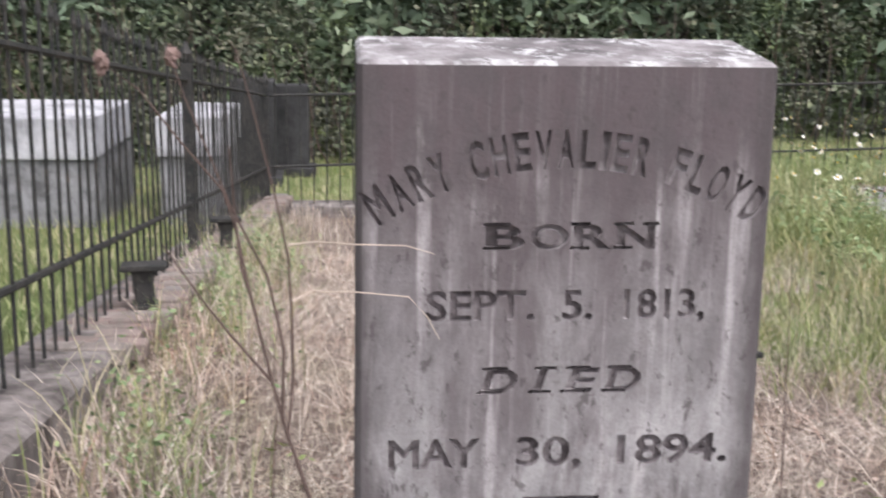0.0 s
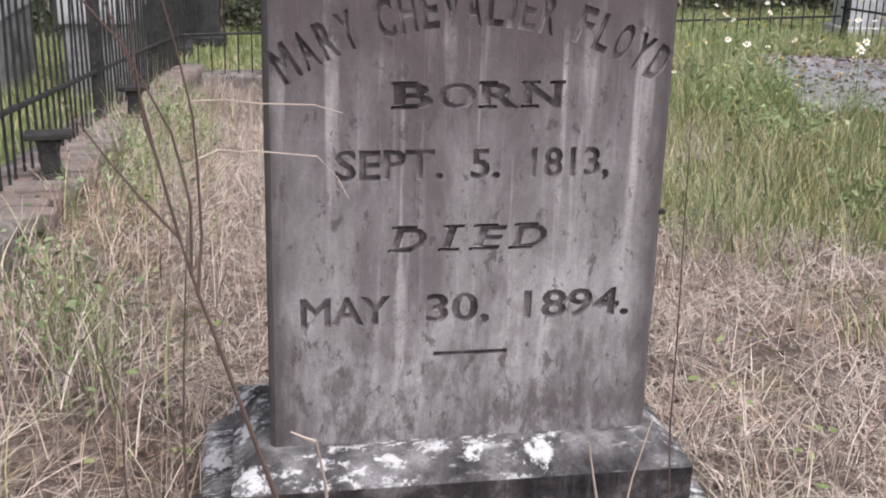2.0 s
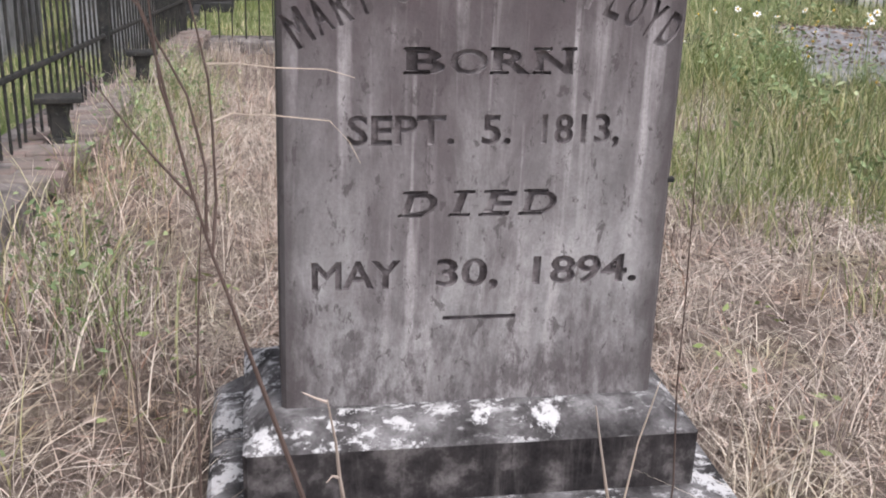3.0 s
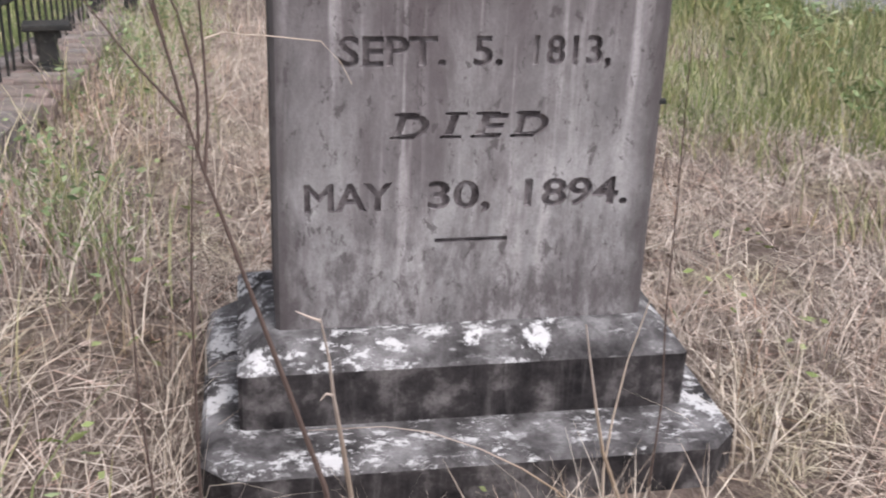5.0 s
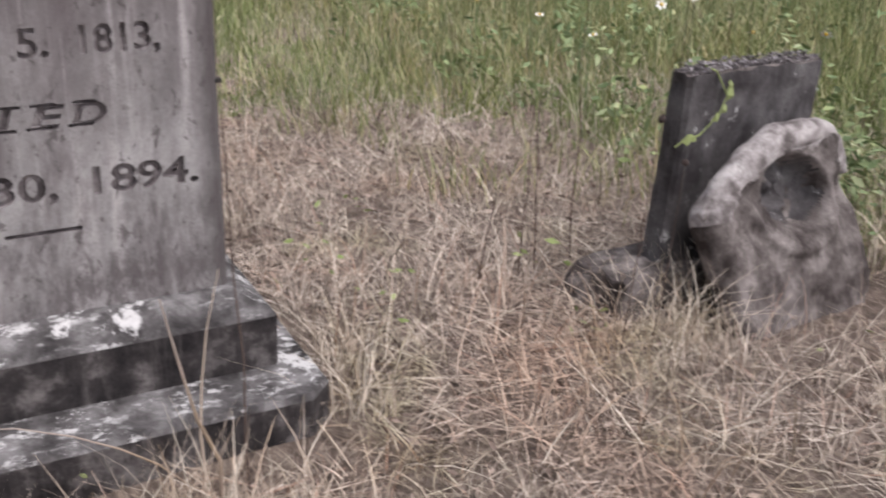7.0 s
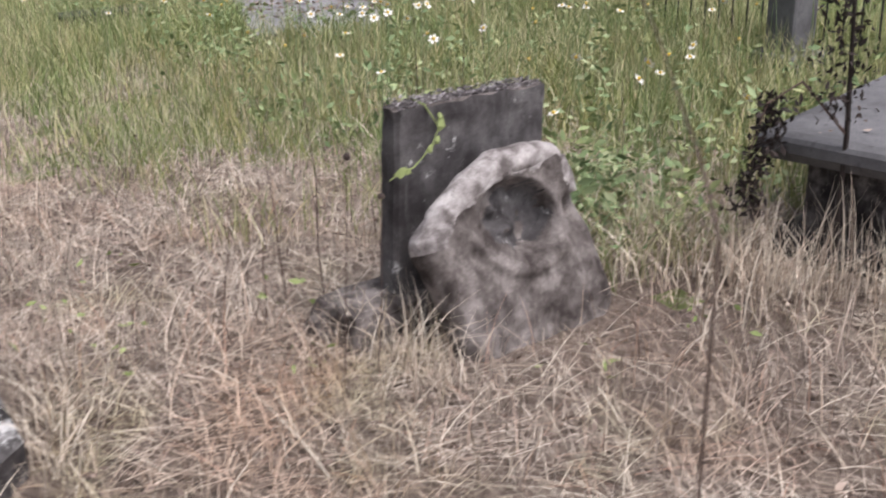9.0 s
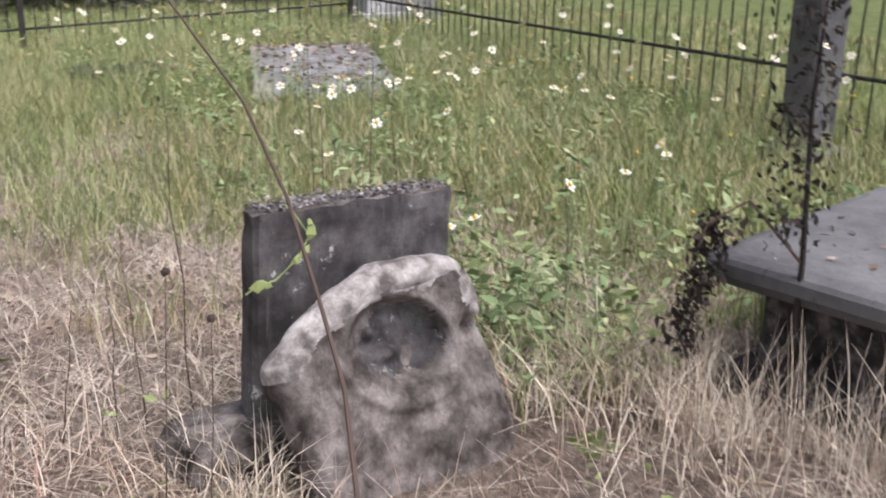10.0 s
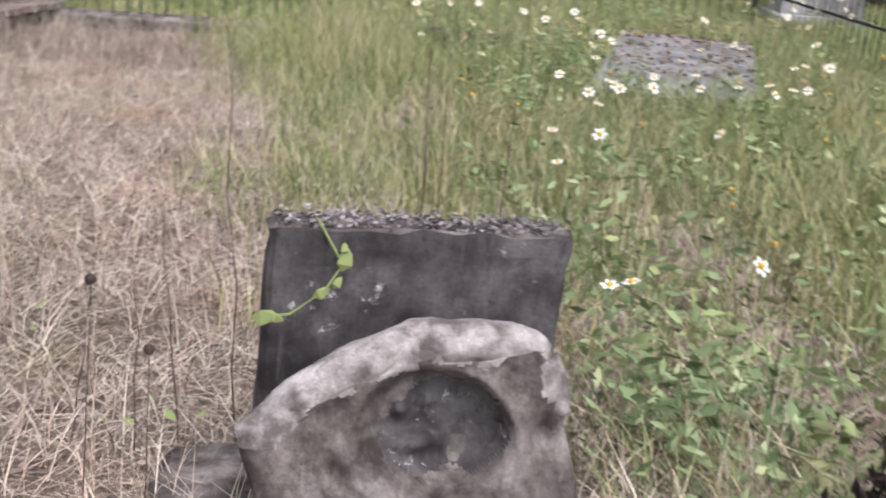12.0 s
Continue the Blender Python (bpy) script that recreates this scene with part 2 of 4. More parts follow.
STEM = blade_mat("brown_stem", (0.0, (0.09, 0.065, 0.055)), (1.0, (0.17, 0.12, 0.1)))
DEADLEAF = blade_mat("withered_leaf", (0.0, (0.018, 0.015, 0.014)), (1.0, (0.06, 0.045, 0.04)))
VINELEAF = blade_mat("young_vine_leaf", (0.0, (0.22, 0.29, 0.1)), (1.0, (0.33, 0.38, 0.17)))
PALE = blade_mat("pale_straw", (0.0, (0.42, 0.33, 0.26)), (0.4, (0.62, 0.53, 0.43)), (1.0, (0.82, 0.75, 0.63)))
LITTER = blade_mat("brown_leaf", (0.0, (0.11, 0.08, 0.065)), (0.6, (0.24, 0.185, 0.155)), (1.0, (0.45, 0.36, 0.3)))
REDSEED = blade_mat("red_seed", (0.0, (0.14, 0.095, 0.08)), (1.0, (0.27, 0.19, 0.165)))
CRUST = blade_mat("lichen_crust", (0.0, (0.08, 0.07, 0.072)), (0.5, (0.25, 0.23, 0.235)), (1.0, (0.48, 0.46, 0.47)))
PETAL = blade_mat("white_petal", (0.0, (0.75, 0.75, 0.72)), (1.0, (0.85, 0.85, 0.8)))
CENTRE = blade_mat("yellow_floret", (0.0, (0.6, 0.38, 0.04)), (1.0, (0.7, 0.48, 0.06)))


def bark_mat():
    m = Mat("tree_bark", 0.95)
    c = m.ramp(m.noise(12, 8, 0.7, (1, 1, 0.25)), (0.35, (0.03, 0.026, 0.022)), (0.6, (0.09, 0.08, 0.07)), (0.8, (0.17, 0.16, 0.14)))
    m.color(c).bump(m.noise(30, 6, 0.7, (1, 1, 0.2)), 0.8, 0.02)
    return m.m


BARK = bark_mat()

# ---- building helpers ----
rng = np.random.default_rng(7)


def mesh_of(name, verts, faces, material):
    me = bpy.data.meshes.new(name)
    me.from_pydata([tuple(v) for v in verts], [], [tuple(f) for f in faces])
    me.materials.append(material)
    return me


def from_bm(name, bm, *materials):
    me = bpy.data.meshes.new(name)
    bm.to_mesh(me)
    bm.free()
    for m in materials:
        me.materials.append(m)
    return me


def part(name, bm, material, parent, label=""):
    ob = new(name, from_bm(name, bm, material) if isinstance(bm, bmesh.types.BMesh) else bm)
    ob.parent = parent
    return tagged(ob, label)


def thing(name, m, label, category, group="", kind=""):
    ob = new(name)
    ob.empty_display_size = 0.05
    ob.matrix_world = m
    return tagged(ob, label, category, group, kind)


def quads(name, v, n_per, faces_per, material):
    """Fast mesh from an array of equal pieces: v (pieces, n_per, 3), faces_per a list of index tuples, all of one length."""
    pieces = len(v)
    me = bpy.data.meshes.new(name)
    f = np.array(faces_per, dtype=np.int32)
    k = f.shape[1]
    idx = (np.arange(pieces, dtype=np.int32)[:, None, None] * n_per + f[None]).reshape(-1)
    me.vertices.add(pieces * n_per)
    me.vertices.foreach_set("co", np.ascontiguousarray(v, dtype=np.float32).reshape(-1))
    me.loops.add(len(idx))
    me.loops.foreach_set("vertex_index", idx)
    me.polygons.add(len(idx) // k)
    me.polygons.foreach_set("loop_start", np.arange(0, len(idx), k, dtype=np.int32))
    me.update(calc_edges=True)
    me.materials.append(material)
    return me


def blades(name, base, height, lean, width, material, curl=0.5):
    """Tapered, bent grass blades: base (n,3), height (n,), lean (n,2) sideways reach, width (n,)."""
    n = len(base)
    a = rng.uniform(0, 2 * math.pi, n)
    side = np.stack([np.cos(a), np.sin(a), np.zeros(n)], -1) * width[:, None]
    out = np.zeros((n, 8, 3))
    for k, (s, w) in enumerate(((0, 1.0), (0.35, 0.9), (0.7, 0.65), (1.0, 0.12))):
        c = base.copy()
        c[:, :2] += lean * (s ** (1 + curl))[..., None] if isinstance(s, np.ndarray) else lean * s ** (1 + curl)
        c[:, 2] += height * (s - 0.25 * s * s * np.minimum(1, np.hypot(*lean.T) / np.maximum(height, 1e-3)))
        out[:, 2 * k] = c - side * w * 0.5
        out[:, 2 * k + 1] = c + side * w * 0.5
    return quads(name, out, 8, [(0, 1, 3, 2), (2, 3, 5, 4), (4, 5, 7, 6)], material)


def leaves(name, centre, size, material, droop=0.6):
    """Folded leaf pieces at random turns."""
    n = len(centre)
    u = rng.normal(size=(n, 3))
    u[:, 2] *= droop
    u /= np.linalg.norm(u, axis=1)[:, None]
    w = np.cross(u, rng.normal(size=(n, 3)))
    w /= np.linalg.norm(w, axis=1)[:, None]
    nrm = np.cross(u, w)
    s = size[:, None]
    v = np.stack([centre - u * s, centre - w * s * 0.42 + nrm * s * 0.12, centre + u * s, centre + w * s * 0.42 + nrm * s * 0.12], 1)
    return quads(name, v, 4, [(0, 1, 2), (0, 2, 3)], material)


def tube(bm, points, radii, sides=6):
    rings = []
    for i, p in enumerate(points):
        p = Vector(p)
        d = (Vector(points[min(i + 1, len(points) - 1)]) - Vector(points[max(i - 1, 0)])).normalized()
        a = d.orthogonal().normalized()
        b = d.cross(a)
        r = radii[i] if hasattr(radii, "__len__") else radii
        rings.append([bm.verts.new(p + (a * math.cos(k * 2 * math.pi / sides) + b * math.sin(k * 2 * math.pi / sides)) * r) for k in range(sides)])
    for r0, r1 in zip(rings, rings[1:]):
        for k in range(sides):
            bm.faces.new((r0[k], r0[(k + 1) % sides], r1[(k + 1) % sides], r1[k]))
    bm.faces.new(rings[0][::-1])
    bm.faces.new(rings[-1])
    return bm


def box(bm, x0, x1, y0, y1, z0, z1, bevel=0.0, segments=2):
    r = bmesh.ops.create_cube(bm, size=1.0)
    bmesh.ops.scale(bm, vec=(x1 - x0, y1 - y0, z1 - z0), verts=r["verts"])
    bmesh.ops.translate(bm, vec=((x0 + x1) / 2, (y0 + y1) / 2, (z0 + z1) / 2), verts=r["verts"])
    if bevel:
        edges = {e for v in r["verts"] for e in v.link_edges}
        bmesh.ops.bevel(bm, geom=list(edges), offset=bevel, segments=segments, affect="EDGES", profile=0.6)
    return bm


def loft(bm, sections, cap=True):
    """Closed rings of equal length joined in order."""
    rings = [[bm.verts.new(p) for p in s] for s in sections]
    n = len(rings[0])
    for a, b in zip(rings, rings[1:]):
        for k in range(n):
            bm.faces.new((a[k], a[(k + 1) % n], b[(k + 1) % n], b[k]))
    if cap:
        bm.faces.new(rings[0][::-1])
        bm.faces.new(rings[-1])
    return bm


def rect(x0, x1, y0, y1, z, cut=0.0, z_back=None):
    """A rectangle with cut corners as a ring."""
    zb = z if z_back is None else z_back
    c = cut or 0.001
    return [(x0 + c, y0, z), (x1 - c, y0, z), (x1, y0 + c, z), (x1, y1 - c, zb), (x1 - c, y1, zb), (x0 + c, y1, zb), (x0, y1 - c, zb), (x0, y0 + c, z)]


def roughen(bm, amount, scale=12.0, cuts=0):
    if cuts:
        bmesh.ops.subdivide_edges(bm, edges=bm.edges[:], cuts=cuts, use_grid_fill=True)
    for v in bm.verts:
        v.co += noise.noise_vector(v.co * scale) * amount
    return bm


# ---- ground ----


def ground_z(x, y):
    """Ground falls away from the graves towards the woods."""
    s = max(0.0, y - 0.3)
    fall = 0.07 - 0.035 * min(1.0, max(0.0, (x - 0.8) / 2.0))
    z = -fall * s if s < 10 else -fall * 10 - 0.015 * (s - 10)
    bank = min(1.0, max(0.0, (-0.45 - x) / 0.65))
    if x > -1.5 and y < 8.6:
        z += 0.26 * bank * bank * (3 - 2 * bank) * min(1.0, max(0.0, (9.5 - y) / 6))
    return z + 0.03 * noise.noise((x * 0.6, y * 0.6, 0)) + 0.012 * noise.noise((x * 2.3, y * 2.3, 3))


def greenness(x, y):
    """1 where the growth is green, 0 where it is dried out."""
    edge = 3.1 - 1.6 * (x - 1.6) if x > 1.6 else 3.1 + 5.5 * (1.6 - x)
    edge = max(edge, 0.3 - 0.5 * max(0, x - 2.6))
    d = (y - edge) / 2.2 + 1.3 * noise.noise((x * 1.1, y * 0.9, 7)) + 0.9 * noise.noise((x * 3.1, y * 3.1, 17))
    if y > 9:
        d = max(d, (y - 9.3) * 2)
    if x < -1.5:
        d = max(d, (-1.5 - x) * 3)
    return min(1.0, max(0.0, d * 0.5 + 0.5))


def build_ground():
    xs = np.concatenate([[-400, -120, -50, -25, -14], np.arange(-9, 10.01, 0.12), [14, 25, 50, 120, 400]])
    ys = np.concatenate([[-400, -100, -40, -15, -8], np.arange(-5, 12.01, 0.12), [13, 14.5, 17, 22, 30, 50, 120, 400]])
    verts = [(x, y, ground_z(x, y)) for y in ys for x in xs]
    nx = len(xs)
    faces = [(j * nx + i, j * nx + i + 1, (j + 1) * nx + i + 1, (j + 1) * nx + i) for j in range(len(ys) - 1) for i in range(nx - 1)]
    me = mesh_of("ground", verts, faces, SOIL)
    me.materials.append(LAWN)
    for p in me.polygons:
        c = p.center
        p.use_smooth = True
        if greenness(c.x, c.y) > 0.55:
            p.material_index = 1
    return tagged(new("ground", me), "ground of dry thatch turning to green lawn", "ground", kind="structure")


build_ground()

# ---- inscribed headstone ----


def letters(body, width, height, depth, shear=0.0, offset=0.0, resolution=3):
    """Solid letters of the built-in font, x from 0 to width, y up, z from -depth/2 to depth/2."""
    cu = bpy.data.curves.new("letters", "FONT")
    cu.body, cu.extrude, cu.resolution_u, cu.shear, cu.offset = body, 0.5, resolution, shear, offset
    ob = new("letters", cu)
    dg = bpy.context.evaluated_depsgraph_get()
    me = bpy.data.meshes.new_from_object(ob.evaluated_get(dg))
    bpy.data.objects.remove(ob)
    bm = bmesh.new()
    bm.from_mesh(me)
    bpy.data.meshes.remove(me)
    bmesh.ops.remove_doubles(bm, verts=bm.verts[:], dist=1e-5)
    lo = [min(v.co[k] for v in bm.verts) for k in range(2)]
    hi = [max(v.co[k] for v in bm.verts) for k in range(2)]
    tall = 0.73 if offset == 0 else 0.73 + 2 * offset
    sx = width / (hi[0] - lo[0])
    for v in bm.verts:
        v.co = Vector(((v.co.x - lo[0]) * sx, v.co.y * height / tall, v.co.z * depth))
    return bm


def stand(bm, x, z, y=0.0, turn=0.0):
    """Stand flat letters up on the front face, facing -y."""
    m = Matrix.Translation((x, y, z)) @ Matrix.Rotation(turn, 4, "Y") @ Matrix.Rotation(radians(90), 4, "X")
    bm.transform(m)
    return bm


def join(bms):
    out = bmesh.new()
    for b in bms:
        me = bpy.data.meshes.new("tmp")
        b.to_mesh(me)
        b.free()
        out.from_mesh(me)
        bpy.data.meshes.remove(me)
    return out


def cut_away(body, cutter, inner):
    """The mesh of body minus cutter; the cut faces take the inner material."""
    a, b = new("body", body), new("cutter", cutter)
    mod = a.modifiers.new("cut", "BOOLEAN")
    mod.operation, mod.solver, mod.object, mod.use_self, mod.material_mode = "DIFFERENCE", "EXACT", b, True, "TRANSFER"
    dg = bpy.context.evaluated_depsgraph_get()
    me = bpy.data.meshes.new_from_object(a.evaluated_get(dg))
    bpy.data.objects.remove(a)
    bpy.data.objects.remove(b)
    return me


ARC_R, ARC_Z = 0.60, 1.115


def name_arc():
    out = []
    words = "MARY CHEVALIER FLOYD"
    widths = {"M": 1.25, "W": 1.25, "I": 0.5, " ": 0.75}
    total = sum(widths.get(c, 1.0) for c in words)
    span = 2 * math.asin(0.342 / ARC_R)
    pos = 0.0
    for c in words:
        w = widths.get(c, 1.0)
        a = -span / 2 + span * (pos + w / 2) / total
        pos += w
        if c == " ":
            continue
        cell = ARC_R * span * w / total * 0.8
        b = letters(c, cell, 0.074, 0.02, 0.0, 0.03)
        bmesh.ops.translate(b, vec=(-cell / 2, 0, 0), verts=b.verts[:])
        out.append(stand(b, ARC_R * math.sin(a), ARC_Z - ARC_R * (1 - math.cos(a)), 0.0, a))
    return out


def slab_word(word, x, z, w, h, shear):
    """A word in broad letters with slab serifs, as cutters."""
    out = []
    cell = w / len(word)
    for i, c in enumerate(word):
        lw = cell * (0.42 if c == "I" else 0.9)
        lx = x + cell * (i + 0.5) - lw / 2
        out.append(stand(letters(c, lw, h, 0.02, shear, 0.03), lx, z))
        if c == "O":
            continue
        s0 = lx - cell * 0.07
        s1 = lx + lw + cell * 0.05 if c == "I" else lx + lw * (0.6 if c in "BDE" else 0.42)
        for zz, dx in ((z - h * 0.04, 0.0), (z + h * 0.84, shear * h * 0.85)):
            b = box(bmesh.new(), s0 + dx, s1 + dx, -0.0095, 0.0095, zz, zz + h * 0.13)
            out.append(b)
        if c == "N":
            out.append(box(bmesh.new(), lx + lw * 0.66, lx + lw + cell * 0.07, -0.0095, 0.0095, z + h * 0.84, z + h * 0.97))
    return out


def build_headstone():
    top = thing("headstone", pose(0, 0, 0), "weathered grey marble headstone, engraved and streaked, on two stepped plinths", "headstone")
    die = bmesh.new()
    loft(die, [rect(-0.38, 0.38, 0.0, 0.27, 0.298, 0.009), rect(-0.376, 0.376, 0.0, 0.262, 0.8, 0.009), rect(-0.373, 0.373, 0.0, 0.255, 1.292, 0.009, 1.325), rect(-0.366, 0.366, 0.008, 0.249, 1.3, 0.009, 1.333)])
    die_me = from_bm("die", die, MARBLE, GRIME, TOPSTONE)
    for p in die_me.polygons:
        if p.normal.z > 0.4:
            p.material_index = 2
    cuts = name_arc()
    for word, x, z, w, h in (("SEPT.", -0.252, 0.836, 0.199, 0.06), ("5.", -0.002, 0.836, 0.056, 0.06), ("1813,", 0.112, 0.836, 0.152, 0.06), ("MAY", -0.319, 0.551, 0.171, 0.062), ("30,", -0.08, 0.551, 0.124, 0.062), ("1894.", 0.112, 0.551, 0.214, 0.062)):
        cuts.append(stand(letters(word, w, h, 0.02, 0.0, 0.026), x, z))
    cuts += slab_word("BORN", -0.15, 0.967, 0.318, 0.05, 0.0) + slab_word("DIED", -0.155, 0.695, 0.31, 0.052, 0.22)
    dash = bmesh.new()
    box(dash, -0.064, 0.083, -0.009, 0.009, 0.478, 0.487)
    cuts.append(dash)
    cutter = from_bm("cutter", join(cuts), GRIME)
    me = cut_away(die_me, cutter, GRIME)
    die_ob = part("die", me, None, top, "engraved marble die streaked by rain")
    peg = box(bmesh.new(), 0.37, 0.386, 0.004, 0.018, 0.752, 0.762, 0.002)
    part("peg", peg, IRON, die_ob, "small rusted iron peg")
    up = bmesh.new()
    loft(up, [rect(-0.458, 0.462, -0.087, 0.385, 0.112, 0.008), rect(-0.458, 0.462, -0.087, 0.385, 0.245, 0.008), rect(-0.452, 0.456, -0.081, 0.38, 0.252, 0.008), rect(-0.432, 0.436, -0.058, 0.34, 0.27, 0.012), rect(-0.405, 0.405, -0.026, 0.3, 0.293, 0.016), rect(-0.396, 0.396, -0.016, 0.29, 0.297, 0.016), rect(-0.378, 0.378, 0.004, 0.26, 0.299, 0.01)])
    up_me = from_bm("upper_plinth", up, PLINTH, LEDGE)
    low = bmesh.new()
    loft(low, [rect(-0.535, 0.55, -0.225, 0.52, -0.15, 0.06), rect(-0.535, 0.55, -0.225, 0.52, 0.1, 0.06), rect(-0.525, 0.54, -0.215, 0.51, 0.115, 0.055), rect(-0.47, 0.475, -0.098, 0.4, 0.124, 0.02)])
    low_me = from_bm("lower_plinth", low, PLINTH, LEDGE)
    for me in (up_me, low_me):
        for p in me.polygons:
            if p.normal.z > 0.3:
                p.material_index = 1
    part("upper_plinth", up_me, None, top, "blackened plinth with white lichen on its edge")
    part("lower_plinth", low_me, None, top, "blackened bottom plinth with clipped corners")


build_headstone()

# ---- small dark headstone and the broken slab leaning on it ----
SMALL = pose(1.902, 0.05, 0.0, 0, 2.2, 8)


def build_small_headstone():
    bm = bmesh.new()
    loft(bm, [rect(-0.292, 0.29, 0.0, 0.082, -0.15, 0.012), rect(-0.287, 0.291, 0.0, 0.08, 0.3, 0.012), rect(-0.284, 0.292, 0.0, 0.076, 0.636, 0.012)])
    bmesh.ops.subdivide_edges(bm, edges=bm.edges[:], cuts=9, use_grid_fill=True)
    for v in bm.verts:
        k = 0.004
        if v.co.z > 0.6:
            k = 0.012
        v.co += noise.noise_vector(v.co * 16) * k
        if v.co.z > 0.6:
            v.co.z += 0.012 * noise.noise(v.co * 40) + 0.004
    me = from_bm("tablet", bm, DARKSTONE, SLABSTONE)
    for p in me.polygons:
        if p.normal.z > 0.45:
            p.material_index = 1
    top = thing("headstone", SMALL, "small dark stone tablet with a rough crusted top", "headstone")
    part("tablet", me, None, top)
    n = 900
    c = np.stack([rng.uniform(-0.275, 0.275, n), rng.uniform(0.006, 0.074, n), 0.645 + rng.uniform(-0.008, 0.014, n)], -1)
    part("crust", leaves("crust", c, rng.uniform(0.003, 0.011, n), CRUST, 0.35), None, top, "grey lichen and leaf crust")
    bm = box(bmesh.new(), -0.47, 0.3, -0.05, 0.2, -0.2, 0.105, 0.03, 3)
    bmesh.ops.subdivide_edges(bm, edges=bm.edges[:], cuts=6, use_grid_fill=True)
    for v in bm.verts:
        v.co += noise.noise_vector(v.co * 5) * 0.05 + noise.noise_vector(v.co * 20) * 0.018
    part("foot_block", bm, SLABSTONE, top, "half-buried grey stone footing")


build_small_headstone()


def slab_outline():
    """Left foot, up the left side, over the sloping arched top, down the right side."""
    pts = [(-0.26, -0.06), (-0.285, 0.12), (-0.318, 0.29), (-0.345, 0.36), (-0.345, 0.405)]
    for k in range(9):
        a = k / 8
        pts.append((-0.295 + 0.335 * a, 0.427 + 0.14 * math.sin(a * math.pi / 2)))
    pts += [(0.165, 0.56), (0.225, 0.54), (0.252, 0.49), (0.262, 0.4), (0.29, 0.26), (0.31, 0.03), (0.23, -0.06)]
    return pts


def smooth(a, b, x):
    t = min(1.0, max(0.0, (x - a) / (b - a)))
    return t * t * (3 - 2 * t)


def slab_depth(x, z, s):
    """How far the weathered front lies behind its plane; s runs from 0 at the oval's middle to 1 at the outline."""
    u, v = x - 0.006, z - 0.366
    a = radians(-16)
    p, q = u * math.cos(a) + v * math.sin(a), -u * math.sin(a) + v * math.cos(a)
    e = math.hypot(p / 0.156, q / 0.124)
    side = 0.5 + 0.5 * (0.45 * p / 0.156 + q / 0.124) / max(e, 0.2)
    y = 0.078 * (1 - smooth(0.3 + 0.58 * side, 1.04, e)) * smooth(-0.25, 0.3, side + 0.35)

    def lump(cx, cz, rx, rz):
        return math.exp(-(((u - cx) / rx) ** 2 + ((v - cz) / rz) ** 2))

    y -= 0.04 * lump(-0.03, -0.012, 0.055, 0.018) + 0.03 * lump(-0.045, -0.05, 0.04, 0.04)
    y -= 0.034 * lump(-0.055, 0.052, 0.016, 0.02) + 0.022 * lump(0.0, 0.066, 0.012, 0.022)
    y += 0.018 * lump(0.06, -0.035, 0.035, 0.05)
    y -= 0.014 * math.exp(-(((e - 1.16) / 0.1) ** 2)) * (1 - side)
    y += 0.03 * lump(-0.17, 0.035, 0.025, 0.035) + 0.075 * lump(0.225, -0.01, 0.035, 0.05)
    y += 0.012 * noise.noise((x * 9, 1.0, z * 9)) + 0.006 * noise.noise((x * 24, 2.0, z * 24)) + 0.004 * noise.noise((x * 60, 3.0, z * 60))
    return y + 0.035 * max(0.0, (s - 0.86) / 0.14) ** 2.5


